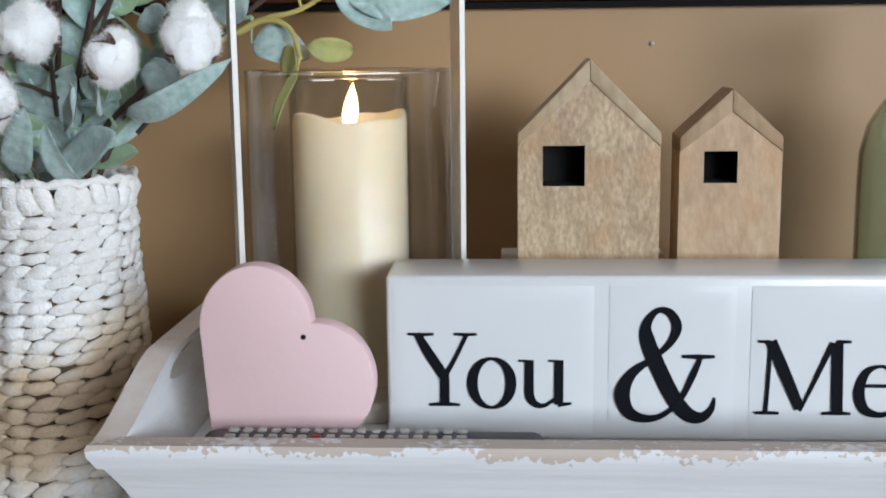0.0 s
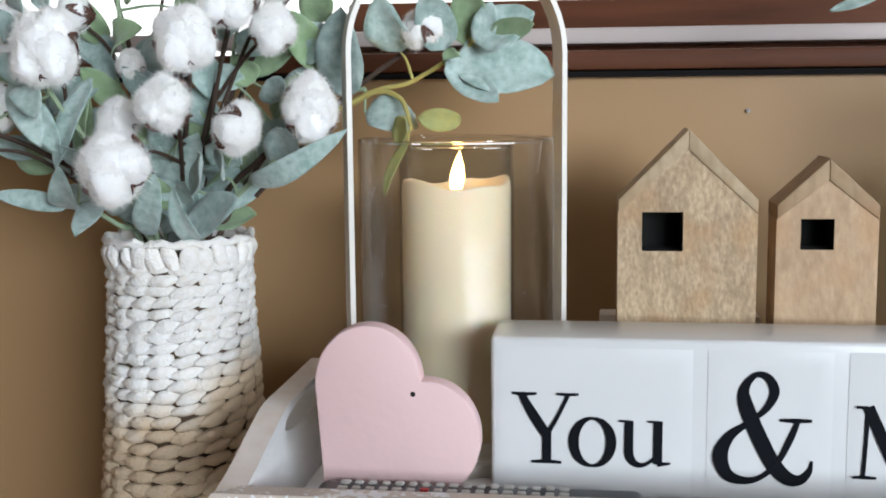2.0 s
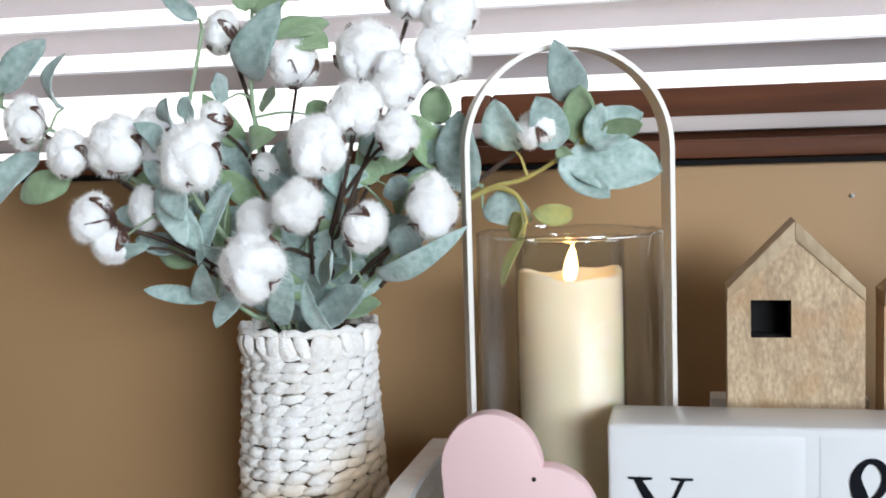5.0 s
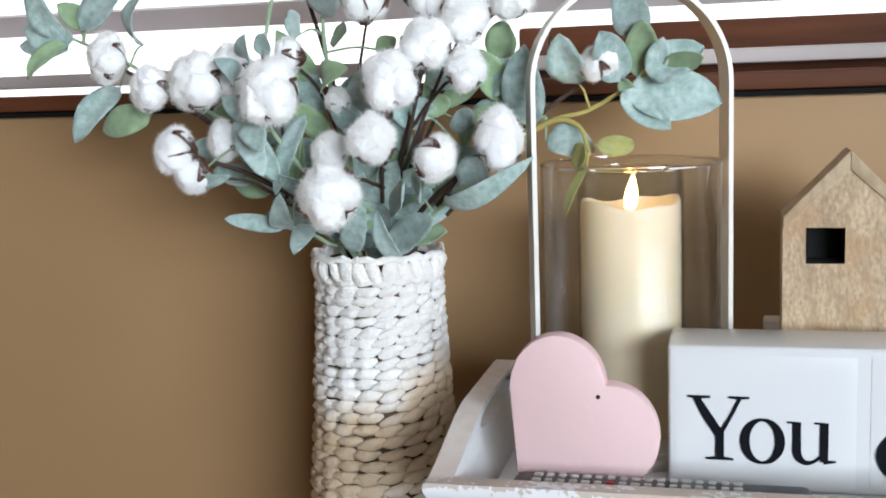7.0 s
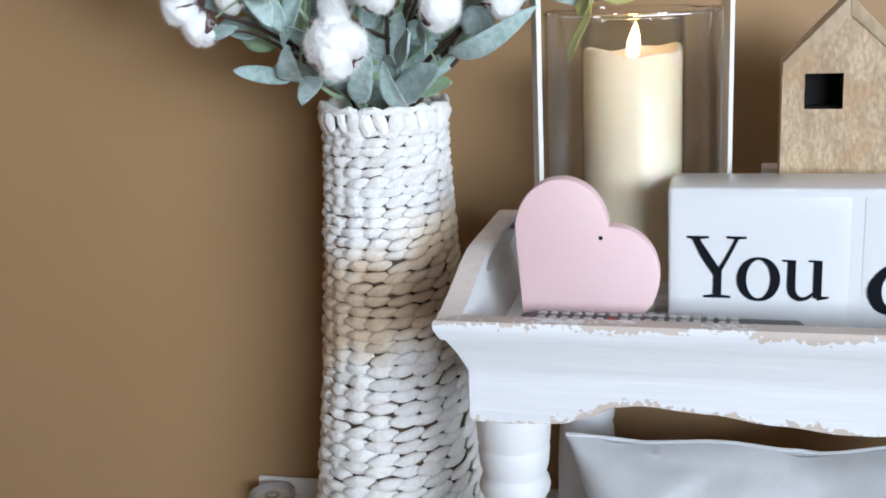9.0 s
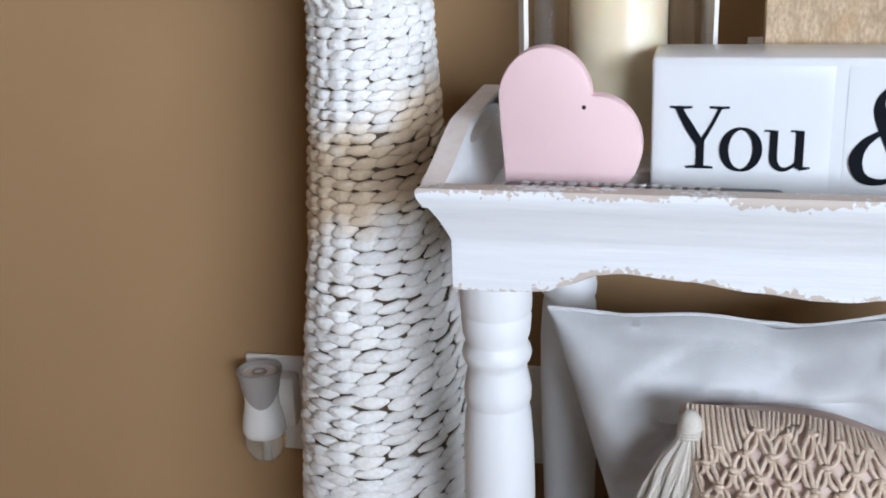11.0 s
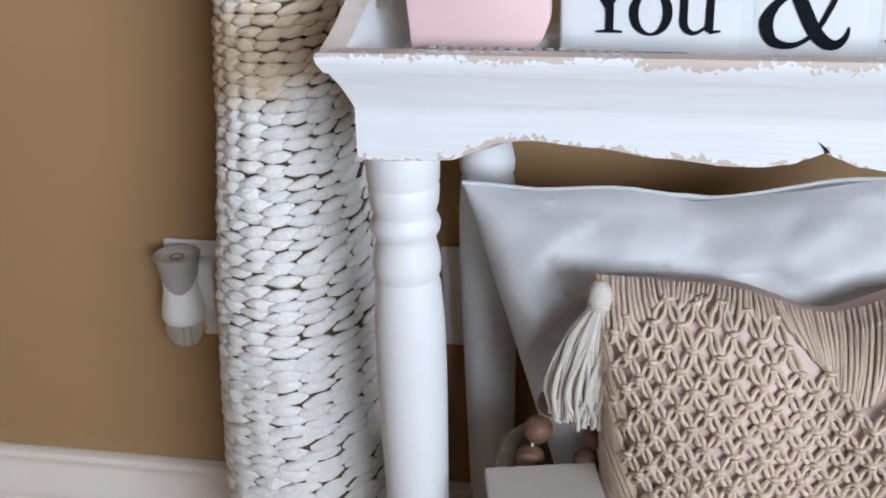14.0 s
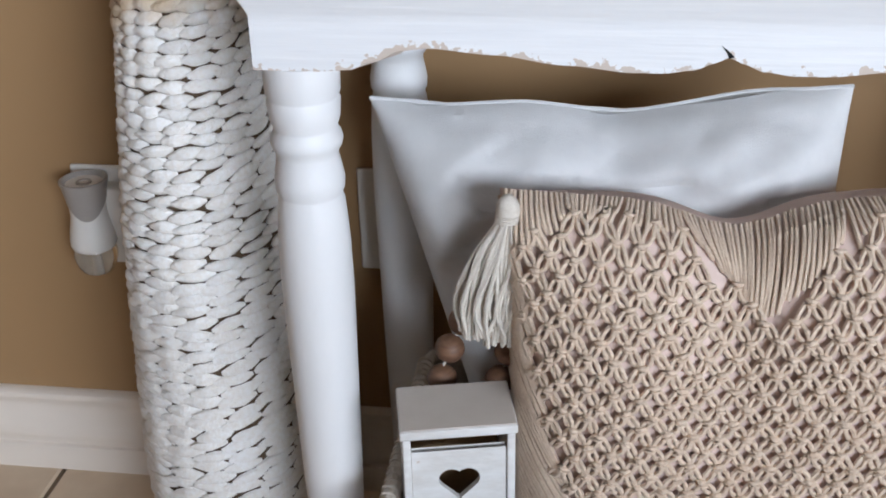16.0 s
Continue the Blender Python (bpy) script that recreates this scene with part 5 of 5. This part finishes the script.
def pillow_point(cx, cy, cz, hx, hz, bulge, u, v, side, pinch=0.10, dip=None, wrinkle=0.0, tip=0.0, shear=0.0, slope=0.0):
    x = cx + hx * u * (1 - pinch * (1 - v * v)) + shear * (1 - v) * (1 - u) / 4
    z = cz + hz * v * (1 - pinch * (1 - u * u)) + slope * u * (1 + v) / 2
    t = bulge * ((1 - u ** 4) * (1 - v ** 4)) ** 0.55
    if dip:
        z -= dip[1] * math.exp(-((x - dip[0]) / dip[2]) ** 2) * max(0.0, (v + 0.2) / 1.2) ** 2
        t *= 1 - 0.25 * math.exp(-((x - dip[0]) / (dip[2] * 0.8)) ** 2) * max(0.0, v) ** 2
    if wrinkle:
        t += wrinkle * (noise.noise(Vector((x * 9 + z * 5, z * 17, 3.3 + side))) + 0.5 * noise.noise(Vector((x * 26 - z * 9, z * 34, 9.1 + side)))) * (1 - u ** 6) * (1 - v ** 6)
        crease = 1 - abs(noise.noise(Vector((x * 7 + z * 16, z * 34 - x * 6, 5.7))))
        t -= 0.30 * wrinkle * crease ** 7 * max(0.0, v - 0.2) * (1 - u ** 8)
        z += 0.25 * wrinkle * noise.noise(Vector((x * 15, 0.3, 8.2))) * max(0.0, v) ** 6 * (1 - u ** 6)
    return Vector((x, cy + tip * v * hz + side * t, z))


def pillow_bm(n=44, **kw):
    bm = bmesh.new()
    for side in (-1, 1):
        g = [[bm.verts.new(pillow_point(u=-1 + 2 * i / n, v=-1 + 2 * k / n, side=side, **kw)) for k in range(n + 1)] for i in range(n + 1)]
        for i in range(n):
            for k in range(n):
                q = (g[i][k], g[i + 1][k], g[i + 1][k + 1], g[i][k + 1])
                bm.faces.new(q if side < 0 else q[::-1])
    bmesh.ops.remove_doubles(bm, verts=bm.verts, dist=0.00015)
    return bm


GREY = dict(cx=0.030, cy=0.735, cz=0.283, hx=0.190, hz=0.262, bulge=0.075, pinch=0.035, dip=(0.045, 0.005, 0.05), wrinkle=0.030, tip=0.06, shear=0.15, slope=0.010)
g = root("throw_pillow", 0.03, 0.735, 0.02, "plain grey-white cotton pillow standing in the basket", "pillow", "pillows in the basket")
part("cover", pillow_bm(n=110, **GREY), M_LINEN, g)
part("piping", tube_bm([pillow_point(u=u, v=v, side=-1, **GREY) for u, v in [(-1 + 2 * i / 24, 1.0) for i in range(25)]], 0.0018, 6), M_LINEN, g)


MAC = dict(cx=0.168, cy=0.645, cz=0.268, hx=0.212, hz=0.247, bulge=0.098, pinch=0.05, dip=(0.128, 0.020, 0.045), wrinkle=0.004, tip=0.03, slope=0.012)


def macrame():
    p = root("macrame_pillow", 0.168, 0.645, 0.02, "blush pillow covered in knotted natural macrame with a tassel", "pillow", "pillows in the basket")
    part("cover", pillow_bm(n=48, **MAC), M_BLUSH, p)

    def on(x, z, lift):
        """The point of the pillow's front over the plan place (x, z)."""
        u, v = (x - MAC["cx"]) / MAC["hx"], (z - MAC["cz"]) / MAC["hz"]
        u, v = max(-1, min(1, u)), max(-1, min(1, v))
        q = pillow_point(u=u, v=v, side=-1, **MAC)
        return q + Vector((0, -lift, 0))
    rnd = random.Random(3)

    def side_edge(z):
        return MAC["cx"] - MAC["hx"] + 0.016 + 0.30 * max(0.0, min(0.22, 0.42 - z))
    bm = strand_bm(None, Matrix.Diagonal((0.0088, 0.0058, 0.0034, 1)), 7, 7)
    knot = bpy.data.meshes.new("knot")
    bm.to_mesh(knot)
    bm.free()
    knot.materials.append(M_CORD)
    knot.shade_smooth()
    px, pz = 0.0192, 0.0125
    xa, xb, za, zb = MAC["cx"] - MAC["hx"] + 0.018, MAC["cx"] + MAC["hx"] - 0.020, 0.060, 0.511

    def plain(x):
        """How deep the plain cords reach from the top edge before the knots begin."""
        return 0.003 + max(0.0, 0.048 * (1 - abs(x - 0.151) / 0.062)) + max(0.0, 0.045 * (1 - (x - MAC["cx"] + MAC["hx"]) / 0.045))
    top = MAC["cz"] + MAC["hz"]
    rows = int((zb - za) / pz)
    cols = int((xb - xa) / px)
    cords, rest = bmesh.new(), bmesh.new()
    count = 0
    sway = lambda x, z: 0.0022 * noise.noise(Vector((x * 60, z * 60, 2.2)))
    for j in range(rows):
        z = zb - j * pz
        for i in range(cols):
            x = xa + (i + (0.5 if j % 2 else 0)) * px
            if x < side_edge(z) or z > top - plain(x) + 0.004:
                continue
            kx, kz = x + sway(x, z), z + sway(z, x)
            c = on(kx, kz, 0.0056)
            for dz in (0.0016, -0.0016):
                m = Matrix.Translation(c + Vector((rnd.uniform(-0.0008, 0.0008), -0.0012, dz))) @ Matrix.Rotation(radians(rnd.uniform(-14, 14)), 4, "Y") @ Matrix.Rotation(rnd.uniform(-0.15, 0.15), 4, "Z")
                if z > 0.28 and x < 0.27 and dz > 0 and count < 300:
                    count += 1
                    piece("knot", knot, m, p)
                else:
                    strand_bm(rest, m @ Matrix.Diagonal((0.0088, 0.0058, 0.0034, 1)), 6, 6)
            for s in (-1, 1):
                nx, nz = x + s * px / 2, z - pz
                ex, ez = nx + sway(nx, nz), nz + sway(nz, nx)
                # two cords run side by side from this knot to the next one down
                for a0, b0 in ((0.0032, 0.0006), (0.0006, 0.0032)):
                    pts = []
                    bow = 0.0014 if a0 > b0 else -0.0014
                    wob, lift = rnd.uniform(-0.0008, 0.0008), rnd.uniform(0.0, 0.0012)
                    for k in range(8):
                        t = k / 7
                        e = t
                        q = on(kx + s * a0 + (ex - s * b0 - kx - s * a0) * e + (wob + s * bow) * math.sin(math.pi * t), kz - 0.0008 + (ez - kz + 0.0016) * t + 0.5 * bow * math.sin(math.pi * t), 0.0030 + 0.9 * lift + 0.0018 * math.sin(math.pi * t))
                        pts.append(q)
                    tube_bm(pts, 0.00185, 6, cords)
    tagged(part("cord_net", cords, M_CORD, p), kind="stuff")
    tagged(part("knot_rest", rest, M_CORD, p), kind="stuff")
    # plain cords gathered over the top and down the sides
    for i in range(112):
        x = MAC["cx"] - MAC["hx"] * 0.98 + MAC["hx"] * 1.96 * i / 111 + rnd.uniform(-0.0007, 0.0007)
        deep = plain(x) + 0.004 + rnd.uniform(-0.003, 0.003)
        lean = 0.006 * math.sin(i * 0.21) + (0.16 * (0.146 - x) if abs(x - 0.146) < 0.056 else 0)
        pts = [on(x + lean * t, top + 0.0005 - deep * t, 0.0025 + 0.0040 * math.sin(math.pi * t) + 0.0008 * math.sin(5 * t + i)) for t in [k / 9 for k in range(10)]]
        part("edge_cord", tube_bm(pts, 0.0018, 6), M_CORD, p)
    for i in range(60):
        z = 0.05 + 0.42 * i / 59
        x0 = MAC["cx"] - MAC["hx"]
        w = side_edge(z) - x0 + 0.008 + rnd.uniform(-0.003, 0.004)
        pts = [on(x0 + w * t, z + 0.040 - (0.055 + 0.4 * w) * t + rnd.uniform(-0.0006, 0.0006), 0.0022 + 0.003 * math.sin(math.pi * t)) for t in [k / 6 for k in range(7)]]
        part("edge_cord", tube_bm(pts, 0.0020, 6), M_CORD, p)
    # the corner tassel
    tx, ty, tz = -0.036, 0.632, 0.499
    t = part("tassel", lathe_bm([(0.002, tz - 0.018), (0.0085, tz - 0.014), (0.0095, tz - 0.006), (0.008, tz + 0.002), (0.004, tz + 0.007), (0.0005, tz + 0.008)], tx, ty, 14), M_CORDW, p, "cream cotton corner tassel")
    part("binding", tube_bm([(tx + 0.0088 * math.cos(a), ty + 0.0088 * math.sin(a), tz - 0.0145 + 0.0004 * a) for a in [0.5 * k for k in range(38)]], 0.0013, 5), M_CORDW, t)
    for i in range(190):
        a, k = rnd.random() * 6.28, math.sqrt(rnd.random())
        ex, ey = tx - 0.010 + 0.027 * k * math.cos(a), ty - 0.004 + 0.014 * k * math.sin(a)
        zt = tz - 0.106 + rnd.uniform(-0.009, 0.008)
        pts = spline([(tx + 0.006 * k * math.cos(a), ty + 0.006 * k * math.sin(a), tz - 0.013), (tx - 0.004 + 0.022 * k * math.cos(a), ty + 0.013 * k * math.sin(a), tz - 0.042), (ex + 0.008 * rnd.uniform(-1, 1), ey + 0.003 * rnd.uniform(-1, 1), tz - 0.078), (ex, ey, zt)], 3)
        part("fringe", tube_bm(pts, 0.0016, 5), M_CORDW, t)


macrame()


def garland():
    g = root("bead_garland", -0.055, 0.655, 0.29, "string of round brown wooden beads over the pillow", "bead garland")
    path = spline([(-0.064, 0.664, 0.405), (-0.0745, 0.656, 0.381), (-0.0855, 0.648, 0.357), (-0.089, 0.644, 0.330), (-0.070, 0.640, 0.295), (-0.048, 0.640, 0.305), (-0.044, 0.640, 0.335), (-0.036, 0.645, 0.362), (-0.030, 0.650, 0.390)], 10)
    part("string", tube_bm(path, 0.001, 5), M_CORDW, g)
    last, r = path[0], 0.0122
    for q in path:
        if (q - last).length >= 2 * r or q is path[0]:
            last = q
            bm = bmesh.new()
            bmesh.ops.create_uvsphere(bm, u_segments=20, v_segments=14, radius=r, matrix=Matrix.Translation(q) @ Matrix.Diagonal((1, 1, 0.95, 1)))
            part("bead", bm, M_BEAD, g)


garland()


def heart_box():
    """A slim white box with a slot under its lid and a heart cut through its front."""
    turn = Matrix.Translation((-0.1085, 0.556, 0.0)) @ Matrix.Rotation(radians(13), 4, "Z")
    w, d, z0, z1 = 0.087, 0.058, 0.0125, 0.346
    b = root("heart_box", -0.065, 0.59, z0, "whitewashed wooden box with a heart cut in its front", "box")

    def add(name, bm, mat=M_BOXW, label=""):
        bmesh.ops.transform(bm, matrix=turn, verts=bm.verts)
        ob = part(name, bm, mat, b, label)
        return wear_values(ob, lambda c: 0.12)
    t = 0.007
    add("lid", box_bm(-0.001, w + 0.001, -0.001, d + 0.001, z1 - 0.009, z1 - 0.0012, 0.0012))
    add("lid_top", box_bm(0.0, w, 0.0, d, z1 - 0.0011, z1, 0.0004, seg=1), M_PALEBOX, "pale worn top of the lid")
    add("side_panel", box_bm(0.001, t, 0.0, d, z0, z1 - 0.0092, 0.0008))
    add("side_panel", box_bm(w - t, w - 0.001, 0.0, d, z0, z1 - 0.0092, 0.0008))
    add("back_panel", box_bm(t + 0.0002, w - t - 0.0002, d - 0.006, d, z0, z1 - 0.0092, 0.0008))
    add("bottom_panel", box_bm(t + 0.0002, w - t - 0.0002, 0.001, d - 0.0062, z0, z0 + 0.006, 0.0008))
    # front panel with the heart as a hole: the panel is a ring between its border and the heart
    hx, hz, s = w / 2, 0.2765, 0.0185
    hr = [((a - 0.0) * math.cos(radians(45)) - b2 * math.sin(radians(45)), a * math.sin(radians(45)) + b2 * math.cos(radians(45))) for a, b2 in heart_outline(0, 0, s, 0, 12)]
    hr = [(hx + a, hz + b2) for a, b2 in hr]
    x0, x1, za, zb = t + 0.0005, w - t - 0.0005, z0 + 0.0065, z1 - 0.0225
    bm = bmesh.new()
    cz = hz + s * 0.75

    def border(a, c):
        dx, dz = a - hx, c - cz
        k = min(((x1 - hx) if dx > 0 else (x0 - hx)) / dx if abs(dx) > 1e-9 else 1e9, ((zb - cz) if dz > 0 else (za - cz)) / dz if abs(dz) > 1e-9 else 1e9)
        return hx + dx * k, cz + dz * k
    n = len(hr)
    outer = [border(*q) for q in hr]
    corners = [(x0, za), (x1, za), (x1, zb), (x0, zb)]
    ring = {}
    for y in (0.003, 0.0085):
        ring[y] = ([bm.verts.new((a, y, c)) for a, c in hr], [bm.verts.new((a, y, c)) for a, c in outer])
    for y in ring:
        h_, o_ = ring[y]
        for i in range(n):
            k = (i + 1) % n
            q = [h_[i], h_[k], o_[k], o_[i]]
            (ax, az), (bx, bz) = outer[i], outer[k]
            for cx, cz2 in corners:
                if (abs(ax - cx) < 1e-6 and abs(bz - cz2) < 1e-6 and abs(ax - bx) > 1e-6) or (abs(bx - cx) < 1e-6 and abs(az - cz2) < 1e-6 and abs(ax - bx) > 1e-6):
                    q.insert(3, bm.verts.new((cx, y, cz2)))
                    break
            bm.faces.new(q)
    a, c = ring[0.003][0], ring[0.0085][0]
    for i in range(n):
        bm.faces.new((a[i], a[(i + 1) % n], c[(i + 1) % n], c[i]))
    bmesh.ops.recalc_face_normals(bm, faces=bm.faces)
    bmesh.ops.transform(bm, matrix=turn, verts=bm.verts)
    wear_values(part("front_panel", bm, M_BOXW, b, "front panel with a heart-shaped hole", smooth=False), lambda c: 0.14)
    add("lining", box_bm(t + 0.001, w - t - 0.001, d - 0.0085, d - 0.0063, z0 + 0.007, z1 - 0.0095), M_HOUSE2L, "brown bare wood inside")


heart_box()


# ---- the tiled floor ----
def floor():
    f = tagged(part("floor", box_bm(-2.55, 3.65, -2.65, WALL + 0.16, -0.08, -0.003), M_GROUT, smooth=False), "beige ceramic tile floor with brown joints", "floor", kind="structure")
    s, j = 0.33, 0.006
    bm = box_bm(-(s - j) / 2, (s - j) / 2, -(s - j) / 2, (s - j) / 2, -0.008, 0.0, 0.0025, seg=1)
    me = bpy.data.meshes.new("tile")
    bm.to_mesh(me)
    bm.free()
    me.materials.append(M_TILE)
    for i in range(-5, 12):
        for k in range(11):
            x, y = -0.592 + s * (i + 0.5), WALL - 0.11 - s * (k - 0.5)
            piece("tile", me, pose(x, y, 0, 0, 0, 90 * ((i * 7 + k * 3) % 4)), f)


floor()
